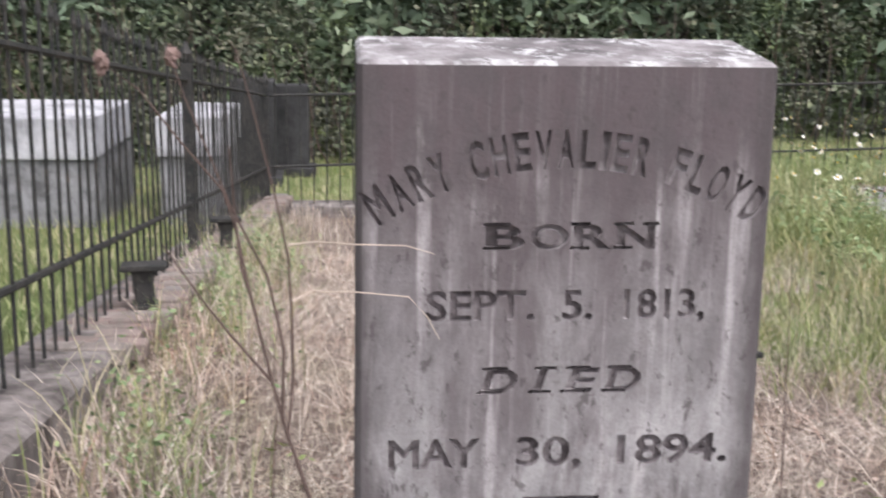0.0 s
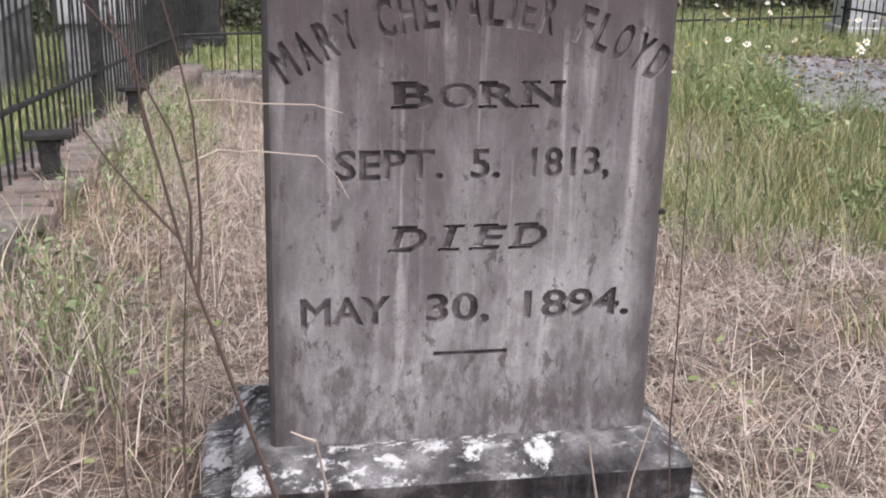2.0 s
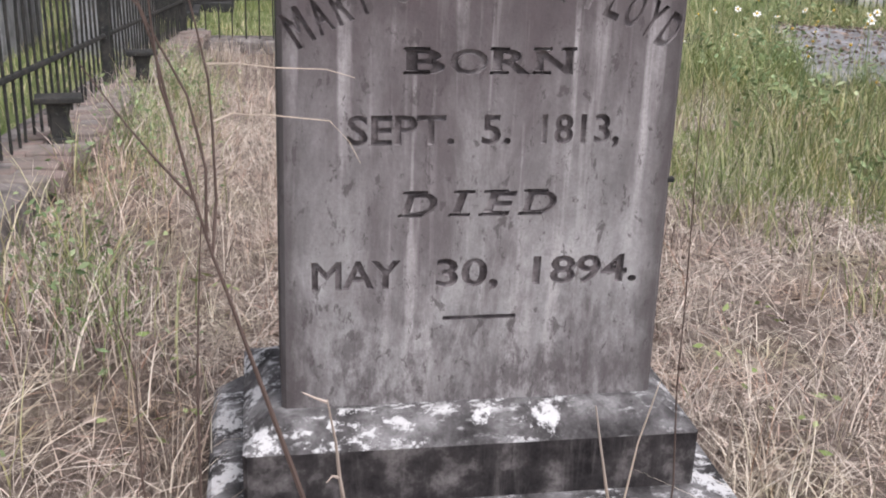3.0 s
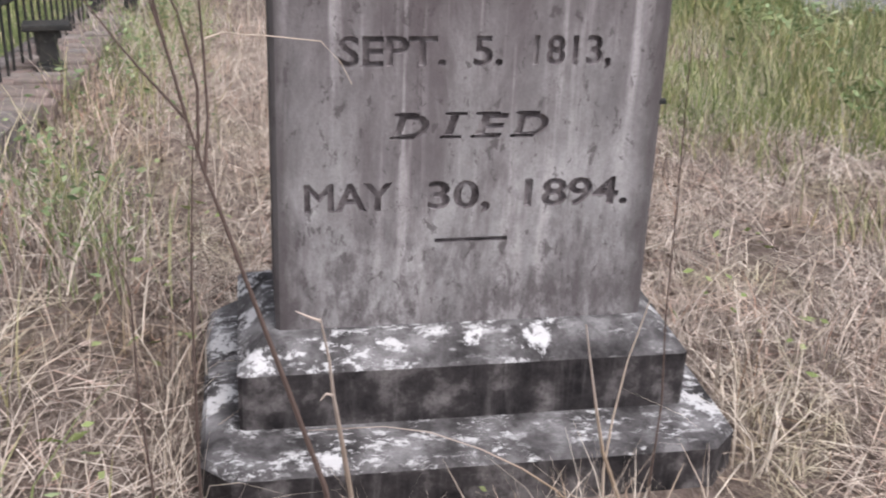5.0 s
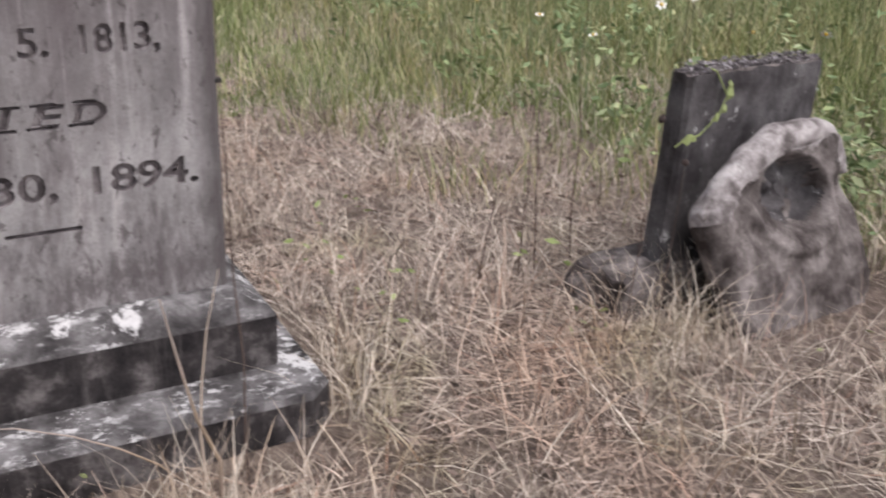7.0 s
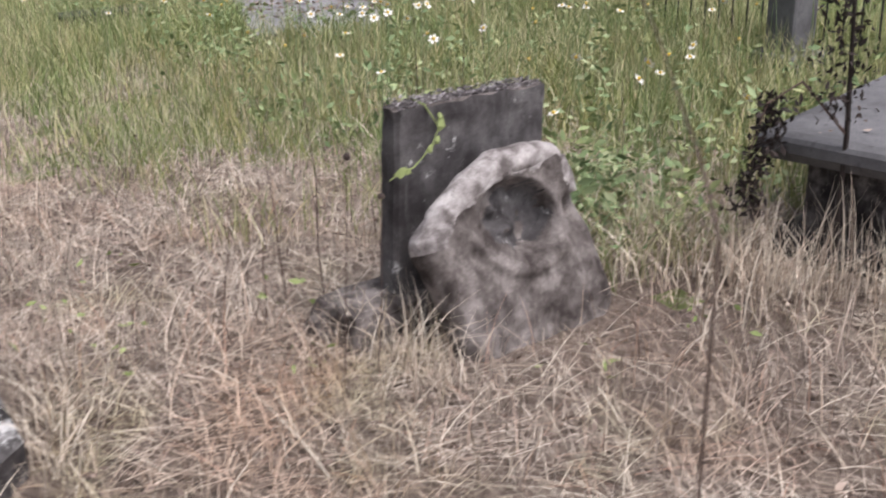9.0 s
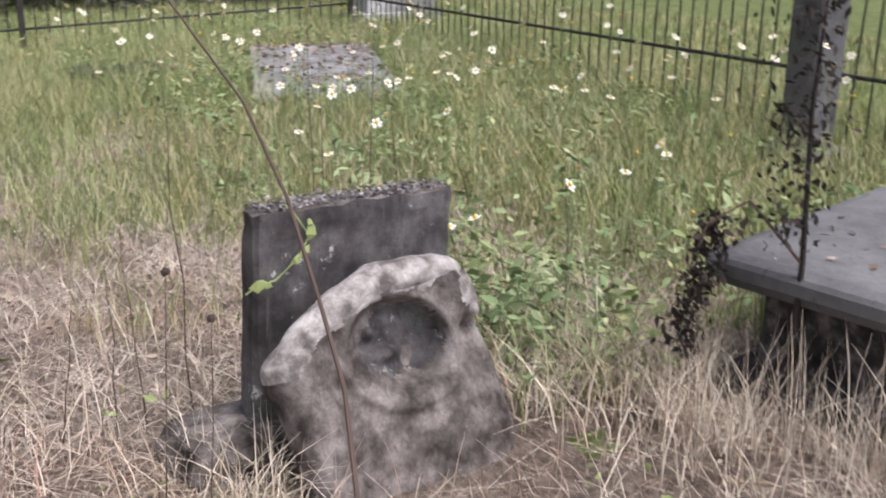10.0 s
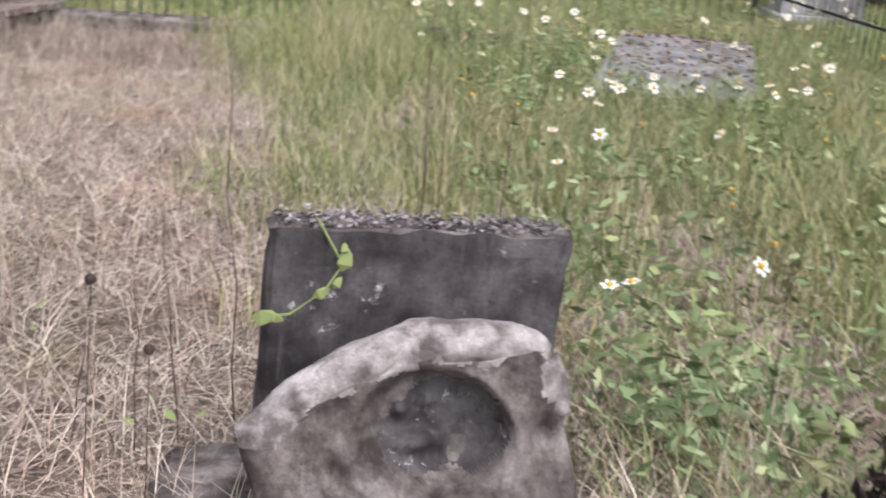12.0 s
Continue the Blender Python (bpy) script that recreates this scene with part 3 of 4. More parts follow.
def build_leaning_slab():
    pts = slab_outline()
    n, rings = 120, 44
    ends = pts + pts[:1]
    gaps = [math.dist(a, b) for a, b in zip(ends, ends[1:])]
    border = []
    for k in range(n):
        d, i = sum(gaps) * k / n, 0
        while d > gaps[i]:
            d, i = d - gaps[i], i + 1
        t = d / gaps[i]
        border.append((ends[i][0] + (ends[i + 1][0] - ends[i][0]) * t, ends[i][1] + (ends[i + 1][1] - ends[i][1]) * t))
    for _ in range(5):
        border = [((border[k - 1][0] + 2 * border[k][0] + border[(k + 1) % n][0]) / 4, (border[k - 1][1] + 2 * border[k][1] + border[(k + 1) % n][1]) / 4) for k in range(n)]
    bm = bmesh.new()
    cx, cz = 0.018, 0.37
    sections = []
    for r in range(rings + 1):
        f = 0.02 + 0.98 * r / rings
        ring = [(cx + (x - cx) * f, cz + (z - cz) * f) for x, z in border]
        sections.append([(x, slab_depth(x, z, f), z) for x, z in ring])
    sections.append([(x * 1.004, 0.07, z) for x, z in border])
    sections.append([(x * 0.97, 0.09, z * 0.98) for x, z in border])
    loft(bm, sections)
    bmesh.ops.recalc_face_normals(bm, faces=bm.faces[:])
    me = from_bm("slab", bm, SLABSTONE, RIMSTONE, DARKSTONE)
    for p in me.polygons:
        p.use_smooth = len(p.vertices) == 4
        c = p.center
        ragged = noise.noise(c * 13) + 0.5 * noise.noise(c * 45)
        arch = 0.427 + 0.14 * math.sin(min(1.0, max(0.0, (c.x + 0.295) / 0.335)) * math.pi / 2)
        if c.z > arch - 0.055 + 0.04 * ragged or (c.x > 0.2 + 0.03 * ragged and c.z > 0.43):
            p.material_index = 1
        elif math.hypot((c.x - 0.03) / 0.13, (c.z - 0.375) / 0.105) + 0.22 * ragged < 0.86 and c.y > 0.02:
            # the oval's shade put into the colour: darker stone deep in the hollow
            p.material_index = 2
    slab = tagged(new("broken_headstone", me), "broken grey headstone with a sunken oval, leaning on another stone", "headstone")
    slab.matrix_world = pose(1.93, 0.05, 0.0, 0, 0, 7) @ pose(0.0, -0.31, -0.03, -21, 0, 0)
    crest = bmesh.new()
    key = [Vector((x * 0.985, 0.034, z - 0.026)) for x, z in pts[4:18]]
    over = [key[i].lerp(key[i + 1], k / 4) for i in range(len(key) - 1) for k in range(4)]
    for _ in range(10):
        over = [over[0], *((a + b * 2 + c) / 4 for a, b, c in zip(over, over[1:], over[2:])), over[-1]]
    radii = [0.016 + 0.028 * min(1.0, i / 9, (len(over) - 1 - i) / 11) for i in range(len(over))]
    tube(crest, over, radii, 12)
    me = from_bm("arched_edge", roughen(roughen(crest, 0.008, 14), 0.004, 40), RIMSTONE)
    for p in me.polygons:
        p.use_smooth = True
    part("arched_edge", me, None, slab, "pale lichened arched top edge")


build_leaning_slab()

# ---- box tomb with ledger ----


TOMB = pose(2.9, -0.12, 0.0, 0, 0, 15)


def build_tomb():
    top = thing("box_tomb", TOMB, "low grey box tomb with an overhanging ledger slab", "tomb")
    bm = loft(bmesh.new(), [rect(0.035, 1.05, -2.06, -0.035, 0.325, 0.02), rect(0.012, 1.068, -2.09, -0.012, 0.35, 0.02), rect(0.0, 1.08, -2.1, 0.0, 0.362, 0.02), rect(0.0, 1.08, -2.1, 0.0, 0.396, 0.02), rect(0.01, 1.07, -2.09, -0.01, 0.41, 0.02), rect(0.05, 1.03, -2.05, -0.05, 0.42, 0.02)])
    part("ledger", roughen(bm, 0.003, 6), TOMBSTONE, top, "grey ledger slab strewn with dead leaves")
    # wall and foot are near-black: the ledger's shade put into their colour
    bm = box(bmesh.new(), 0.13, 0.95, -1.97, -0.13, -0.25, 0.33, 0.01)
    part("tomb_body", roughen(bm, 0.006, 6, 3), PLINTH, top, "tomb wall, coloured near-black for the deep shade under the ledger")
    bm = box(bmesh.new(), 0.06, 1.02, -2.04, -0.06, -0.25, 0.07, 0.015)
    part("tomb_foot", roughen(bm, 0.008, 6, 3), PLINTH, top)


build_tomb()


def strew_tomb():
    n = 90
    c = np.array([TOMB @ Vector((rng.uniform(0.05, 1.0), rng.uniform(-1.6, -0.05), 0.424 + rng.uniform(0, 0.008))) for k in range(n)])
    ob = new("fallen_leaves", leaves("fallen_leaves", c, rng.uniform(0.008, 0.02, n), LITTER, 0.12))
    tagged(ob, "dead leaves scattered on the ledger slab", "leaf litter", kind="stuff")


strew_tomb()


def build_far_slab(name, x, y, w, d, turn, h, mat, label):
    z = ground_z(x, y)
    bm = box(bmesh.new(), -w / 2, w / 2, -d / 2, d / 2, -0.2, h, 0.02)
    ob = tagged(new(name, from_bm(name, roughen(bm, 0.01, 5, 2), mat)), label, "grave slab")
    ob.matrix_world = pose(x, y, z, 0, 0, turn)
    return ob


GRAVE = (4.15, 5.85, 1.08, 2.5, -18)
build_far_slab("grave_slab", *GRAVE, 0.12, GREYTOMB, "flat cracked cement grave slab in the weeds")


def strew_grave():
    """Brown leaf mould lying on the far slab, thicker towards its head."""
    x, y, w, d, turn = GRAVE
    m = pose(x, y, ground_z(x, y) + 0.13, 0, 0, turn)
    c = np.array([m @ Vector((rng.uniform(-w, w) * 0.47, d * (0.48 - 0.75 * rng.random() ** 1.5), rng.uniform(0, 0.02))) for k in range(520)])
    ob = new("leaf_litter", leaves("leaf_litter", c, rng.uniform(0.012, 0.035, len(c)), LITTER, 0.15))
    tagged(ob, "brown dead leaves on the cement slab", "leaf litter", kind="stuff")


strew_grave()
build_far_slab("grave_kerb", 2.75, 6.6, 0.8, 0.3, 3, 0.16, BLACKMON, "low dark grave kerb in the grass")

# ---- fences on brick kerb ----


def fence_z(y):
    return 0.58 - 0.097 * (y - 1.5)


def picket_mesh(bottom, top):
    bm = bmesh.new()
    tube(bm, [(0, 0, bottom), (0, 0, top)], 0.0068, 6)
    tube(bm, [(0, 0, top), (0, 0, top + 0.02), (0, 0, top + 0.075)], [0.007, 0.013, 0.002], 6)
    return from_bm("picket", bm, IRON)


def build_fence(name, p0, p1, low0, low1, label, gap=0.67, drop=0.2, rise=0.09, posts=()):
    """Two rails and pickets from p0 to p1; low0 and low1: heights of the lower rail."""
    top = thing(name, Matrix.Translation((p0[0], p0[1], 0)), label, "fence", kind="structure")
    a, b = Vector((0, 0, low0)), Vector((p1[0] - p0[0], p1[1] - p0[1], low1))
    for h, nm in ((0, "lower_rail"), (gap, "upper_rail")):
        bm = bmesh.new()
        up = Vector((0, 0, h))
        tube(bm, [a + up, (a + b) / 2 + up, b + up], 0.013, 6)
        part(nm, bm, IRON, top)
    length = (b - a).length
    n = int(length / 0.125)
    me = picket_mesh(-drop, gap + rise)
    for k in range(n + 1):
        ob = new("picket", me)
        ob.parent = top
        c = a.lerp(b, (k + 0.5) / (n + 1))
        ob.location = c
        ob.rotation_euler = (rng.normal(0, 0.012), rng.normal(0, 0.012), 0)
    for s in posts:
        bm = bmesh.new()
        c = a.lerp(b, s)
        box(bm, c.x - 0.028, c.x + 0.028, c.y - 0.028, c.y + 0.028, c.z - drop - 0.15, c.z + gap + rise, 0.006)
        tube(bm, [(c.x, c.y, c.z + gap + rise), (c.x, c.y, c.z + gap + rise + 0.05), (c.x, c.y, c.z + gap + rise + 0.12)], [0.02, 0.035, 0.004], 8)
        part("post", bm, IRON, top, "square iron post with a finial")
    return top


CORNER = (-1.08, 8.5)
build_fence("fence_west", (-1.44, -3.0), CORNER, fence_z(-3.0), fence_z(8.5), "rusted iron picket fence on a brick kerb", drop=0.262, posts=(0.62, 0.99))
build_fence("fence_north", CORNER, (5.7, 8.9), fence_z(8.5), 0.05, "dark iron picket fence along the back of the plot", drop=0.42, posts=(0.5,))
build_fence("fence_east", (5.7, 8.9), (5.5, -3.0), 0.14, 0.577, "dark iron picket fence beside the lawn", drop=0.47, posts=(0.01,))


def build_kerb():
    """Cement and brick kerb under the west fence, falling with the ground."""
    n = 24
    sec = []
    for k in range(n + 1):
        y = -3.0 + 11.8 * k / n
        x = -1.44 + 0.36 * (y + 3.0) / 11.5
        z = fence_z(y) - 0.275
        j = 0.015 * noise.noise((y * 3, 0, 0))
        sec.append([(x - 0.16, y, ground_z(x, y) - 0.3), (x + 0.19 + j, y, ground_z(x, y) - 0.3), (x + 0.17 + j, y, z - 0.02 + j), (x + 0.14 + j, y, z + j * 0.5), (x - 0.15, y, z + 0.003)])
    bm = loft(bmesh.new(), sec)
    bmesh.ops.recalc_face_normals(bm, faces=bm.faces[:])
    kerb = tagged(new("kerb_west", from_bm("kerb_west", bm, CEMENT)), "crumbling cement coping on a low brick kerb", "kerb", kind="structure")
    bm = box(bmesh.new(), -1.0, 5.9, 8.4, 8.75, -0.9, -0.46, 0.02)
    tagged(new("kerb_north", from_bm("kerb_north", roughen(bm, 0.012, 4, 4), CEMENT)), "low dark kerb along the back fence", "kerb", kind="structure")
    one = from_bm("brick", box(bmesh.new(), -0.078, 0.078, -0.05, 0.05, -0.03, 0.03, 0.006, 1), BRICK)
    for row in range(62):
        y = 1.6 + row * 0.112
        x0 = -1.44 + 0.36 * (y + 3.0) / 11.5
        for col in range(2):
            if rng.random() < 0.12:
                continue
            ob = new("brick", one)
            ob.parent = kerb
            ob.location = (x0 - 0.03 + col * 0.16 + (row % 2) * 0.03 + rng.normal(0, 0.004), y, fence_z(y) - 0.296 + rng.normal(0, 0.004))
            ob.rotation_euler = (math.atan(-0.097), rng.normal(0, 0.02), rng.normal(0, 0.03))


build_kerb()


def build_stub(y, x):
    """A short iron pedestal with a flat cap."""
    z = fence_z(y) - 0.275
    top = thing("iron_stub", pose(x, y, z, 0, 0, 8), "rusted iron fence stub with a flat cap on the kerb", "iron stub", "stubs on the kerb")
    bm = box(bmesh.new(), -0.05, 0.05, -0.05, 0.05, -0.02, 0.03, 0.006)
    part("foot", bm, IRON, top)
    bm = loft(bmesh.new(), [rect(-0.04, 0.04, -0.03, 0.03, 0.028, 0.006), rect(-0.034, 0.034, -0.028, 0.028, 0.11, 0.006), rect(-0.05, 0.05, -0.035, 0.035, 0.165, 0.006)])
    part("stem", bm, IRON, top)
    bm = box(bmesh.new(), -0.085, 0.085, -0.05, 0.05, 0.163, 0.186, 0.005)
    part("cap", bm, IRON, top, "flat rusted cap with lichen")


build_stub(2.3, -1.16)
build_stub(4.25, -1.045)

# ---- tombs beyond the fence ----


def build_neighbour(name, x0, x1, y0, y1, z0, z1, body, cap, label):
    top = thing(name, pose((x0 + x1) / 2, y0, z0), label, "tomb")
    w = (x1 - x0) / 2
    bm = box(bmesh.new(), -w, w, 0, y1 - y0, -0.3, (z1 - z0) * 0.62, 0.02)
    part("tomb_body", bm, body, top)
    bm = box(bmesh.new(), -w - 0.02, w + 0.02, -0.03, y1 - y0 + 0.03, (z1 - z0) * 0.62, z1 - z0, 0.02)
    part("tomb_top", bm, cap, top)


build_neighbour("raised_tomb", -3.9, -2.5, 7.6, 9.4, -0.5, 0.45, GREYTOMB, WHITETOMB, "whitewashed raised tomb behind the fence")
build_neighbour("raised_tomb", -1.99, -1.43, 7.9, 9.4, -0.5, 0.43, GREYTOMB, WHITETOMB, "grey tomb with a pale upper block behind the fence")


def build_monument(name, x, y, w, d, h, mat, label):
    z = ground_z(x, y)
    top = thing(name, pose(x, y, z), label, "monument")
    part("shaft", box(bmesh.new(), -w / 2, w / 2, -d / 2, d / 2, 0.1, h, 0.02), mat, top)
    part("foot", box(bmesh.new(), -w / 2 - 0.08, w / 2 + 0.08, -d / 2 - 0.08, d / 2 + 0.08, -0.2, 0.12, 0.015), mat, top)


build_monument("monument", -1.42, 11.4, 0.5, 0.5, 1.25, BLACKMON, "dark weathered square monument")
build_monument("monument", -1.0, 12.2, 0.42, 0.4, 1.15, BLACKMON, "dark weathered square monument")
build_monument("monument", 6.7, 10.3, 0.42, 0.42, 2.2, WHITETOMB, "pale square monument column behind the fence")
build_monument("stone_post", 5.25, 1.75, 0.2, 0.2, 1.25, TOMBSTONE, "dark grey square stone post beside the fence")
build_monument("monument", 7.15, 10.4, 0.6, 0.5, 1.0, GREYTOMB, "grey block monument behind the fence")

# ---- woods ----


def build_tree(x, y, h, seed, leaf_count=2600):
    r = np.random.default_rng(seed)
    top = thing("tree", pose(x, y, ground_z(x, y)), "leafy woodland tree with a dark trunk", "tree", "trees at the wood's edge")
    bm = bmesh.new()
    pts = [(0, 0, -0.3)]
    for k in range(1, 7):
        pts.append((pts[-1][0] + r.normal(0, 0.12), pts[-1][1] + r.normal(0, 0.12), h * 0.85 * k / 6))
    tube(bm, pts, [0.17 * (1 - 0.13 * k) for k in range(7)], 8)
    tips = []
    for k in range(9):
        s = pts[2 + k % 4]
        a = k * 2.4 + r.uniform(0, 1)
        reach = r.uniform(0.9, 1.9)
        e = (s[0] + math.cos(a) * reach, s[1] + math.sin(a) * reach, s[2] + r.uniform(0.1, 1.1))
        mid = ((s[0] + e[0]) / 2, (s[1] + e[1]) / 2, (s[2] + e[2]) / 2 + 0.15)
        tube(bm, [s, mid, e], [0.06, 0.04, 0.012], 5)
        tips += [e, mid]
    tips.append(pts[-1])
    part("trunk", bm, BARK, top)
    c = np.array(tips)[r.integers(0, len(tips), leaf_count)] + r.normal(0, 0.42, (leaf_count, 3))
    part("crown", leaves("crown", c, r.uniform(0.06, 0.17, leaf_count), TREELEAF), None, top)
    return top


for k in range(16):
    build_tree(-9 + k * 1.45 + rng.uniform(-0.5, 0.5), 17.5 + rng.uniform(-1.5, 3.5), rng.uniform(4.5, 7.5), 100 + k)
for k, (x, y) in enumerate(((-5.5, 15.0), (-2.6, 15.8), (1.2, 14.6), (4.4, 14.2), (8.6, 13.5))):
    build_tree(x, y, 4.6, 200 + k, 3600)


def build_thicket():
    n, clumps = 110000, 1500
    kx = rng.uniform(-15, 17, clumps)
    ky = 12.9 + 1.6 * np.abs(rng.normal(0, 1.0, clumps)) + np.maximum(0, kx - 6) * -0.1
    ktop = 1.0 + 0.6 * np.sin(kx * 1.7) * np.sin(kx * 0.63 + 1) + (ky - 12.9) * 1.2
    kz = rng.uniform(0.05, 1, clumps) * np.maximum(0.5, ktop) - 0.7
    pick = rng.integers(0, clumps, n)
    spread = rng.uniform(0.08, 0.3, clumps)[pick][:, None]
    c = np.stack([kx, ky, kz], -1)[pick] + rng.normal(0, 1, (n, 3)) * spread
    ob = new("thicket", leaves("thicket", c, rng.uniform(0.03, 0.075, clumps)[pick] * rng.uniform(0.6, 1.3, n), SCRUBLEAF))
    tagged(ob, "tangled dark undergrowth at the edge of the woods", "undergrowth", kind="stuff")
    m = 40000
    x = rng.uniform(-22, 24, m)
    c = np.stack([x, rng.uniform(19.5, 24, m), rng.uniform(-1, 9, m)], -1)
    ob = new("far_woods", leaves("far_woods", c, rng.uniform(0.16, 0.42, m), TREELEAF))
    tagged(ob, "dense dark woods beyond the graves", "woods", kind="stuff")
    bm = bmesh.new()
    for k in range(150):
        x, y = rng.uniform(-8, 11), 12.6 + abs(rng.normal(0, 0.8))
        z = -0.85
        p = [(x, y, z)]
        for s in range(4):
            p.append((p[-1][0] + rng.normal(0, 0.14), p[-1][1] + rng.normal(0, 0.1), p[-1][2] + rng.uniform(0.25, 0.75)))
        tube(bm, p, [0.014, 0.011, 0.009, 0.006, 0.003], 4)
    tagged(new("thicket_stems", from_bm("thicket_stems", bm, STEM)), "bare stems and brambles in the undergrowth", "undergrowth", kind="stuff")


build_thicket()

# ---- grasses ----


def blocked(x, y):
    if -0.56 < x < 0.6 and -0.34 < y < 0.54:
        return True
    u, v = x - 1.93, y - 0.05
    if -0.3 < u < 0.37 and -0.37 < v < 0.12:
        return True
    if x < -1.18 and y < 8.6:
        return True
    p = pose(GRAVE[0], GRAVE[1], 0, 0, 0, GRAVE[4]).inverted() @ Vector((x, y, 0))
    if abs(p.x) < GRAVE[2] / 2 and abs(p.y) < GRAVE[3] / 2:
        return True
    p = TOMB.inverted() @ Vector((x, y, 0))
    return 0.03 < p.x < 1.06 and -2.08 < p.y < -0.03


def scatter(n, x0, x1, y0, y1, wanted):
    """Up to n places where wanted(greenness) exceeds a random draw."""
    out = []
    for x, y, u in zip(rng.uniform(x0, x1, n), rng.uniform(y0, y1, n), rng.random(n)):
        if not blocked(x, y) and u < wanted(greenness(x, y), x, y):
            out.append((x, y, ground_z(x, y) - 0.005))
    return np.array(out)


def lay_straw():
    """Matted dead grass lying flat, tussocks, and a thin standing layer."""
    b = scatter(165000, -1.2, 4.2, -1.4, 6.0, lambda g, x, y: (1.0 - 0.75 * g) * (0.22 if math.hypot(x - 2.45, (y + 0.4) * 1.4) < 0.5 + 0.2 * noise.noise((x * 4, y * 4, 2)) else 1.0) * min(1.0, max(0.25, 0.75 + 1.1 * noise.noise((x * 2.6, y * 2.6, 31)))))
    n = len(b)
    a = rng.uniform(0, 2 * math.pi, n)
    reach = rng.uniform(0.05, 0.22, n)
    lean = np.stack([np.cos(a), np.sin(a)], -1) * reach[:, None]
    ob = new("straw_mat", blades("straw_mat", b, rng.uniform(0.005, 0.07, n), lean, rng.uniform(0.0015, 0.004, n), STRAW, 0.1))
    tagged(ob, "matted dead straw-coloured grass on the ground", "dry grass", kind="stuff")
    b = scatter(46000, -1.2, 4.6, -1.4, 8.3, lambda g, x, y: (1.0 - 0.9 * g) * min(1.0, max(0.12, 0.5 + 1.2 * noise.noise((x * 2.1, y * 2.1, 11)))))
    n = len(b)
    a = rng.uniform(0, 2 * math.pi, n)
    reach = rng.uniform(0.02, 0.2, n)
    lean = np.stack([np.cos(a), np.sin(a)], -1) * reach[:, None]
    ob = new("dry_tufts", blades("dry_tufts", b, rng.uniform(0.05, 0.26, n), lean, rng.uniform(0.0015, 0.0045, n), STRAW, 0.9))
    tagged(ob, "standing tufts of dried bent grass", "dry grass", kind="stuff")


def lay_green():
    b = scatter(90000, -0.6, 6.5, 0.0, 8.6, lambda g, x, y: g * (0.55 + 0.45 * (x > 1.5)))
    n = len(b)
    a = rng.uniform(0, 2 * math.pi, n)
    h = rng.uniform(0.08, 0.36, n) * (1 + 0.15 * (b[:, 1] > 4.5)) * np.where((b[:, 0] < 3.2) & (b[:, 1] < 4.8), 0.72, 1.0)
    lean = np.stack([np.cos(a), np.sin(a)], -1) * (h * rng.uniform(0.1, 0.8, n))[:, None]
    ob = new("green_grass", blades("green_grass", b, h, lean, rng.uniform(0.003, 0.007, n), GREEN, 0.8))
    tagged(ob, "rank green grass mixed with pale stalks", "grass", kind="stuff")
    b = scatter(30000, -9, 10, 8.8, 13.8, lambda g, x, y: 1.0)
    n = len(b)
    a = rng.uniform(0, 2 * math.pi, n)
    lean = np.stack([np.cos(a), np.sin(a)], -1) * 0.05
    ob = new("lawn_grass", blades("lawn_grass", b, rng.uniform(0.04, 0.14, n), lean, rng.uniform(0.006, 0.012, n), GREEN, 0.8))
    tagged(ob, "short green lawn beyond the fence", "grass", kind="stuff")
    b2 = np.stack([rng.uniform(-6.5, -1.5, 22000), rng.uniform(-1, 11, 22000), np.zeros(22000)], -1)
    b2[:, 2] = [ground_z(p[0], p[1]) for p in b2]
    a = rng.uniform(0, 2 * math.pi, len(b2))
    lean = np.stack([np.cos(a), np.sin(a)], -1) * 0.05
    ob = new("lawn_grass", blades("lawn_grass", b2, rng.uniform(0.05, 0.16, len(b2)), lean, rng.uniform(0.005, 0.01, len(b2)), GREEN, 0.8))
    tagged(ob, "short green grass behind the west fence", "grass", kind="stuff")


def lay_behind():
    """Coarse straw on the walked side of the plot."""
    b = scatter(24000, -1.1, 5.2, -4.5, -1.35, lambda g, x, y: 1.0)
    n = len(b)
    a = rng.uniform(0, 2 * math.pi, n)
    lean = np.stack([np.cos(a), np.sin(a)], -1) * rng.uniform(0.06, 0.25, n)[:, None]
    ob = new("straw_mat", blades("straw_mat", b, rng.uniform(0.01, 0.1, n), lean, rng.uniform(0.002, 0.005, n), STRAW, 0.2))
    tagged(ob, "trodden dead grass on the open side of the plot", "dry grass", kind="stuff")


lay_behind()


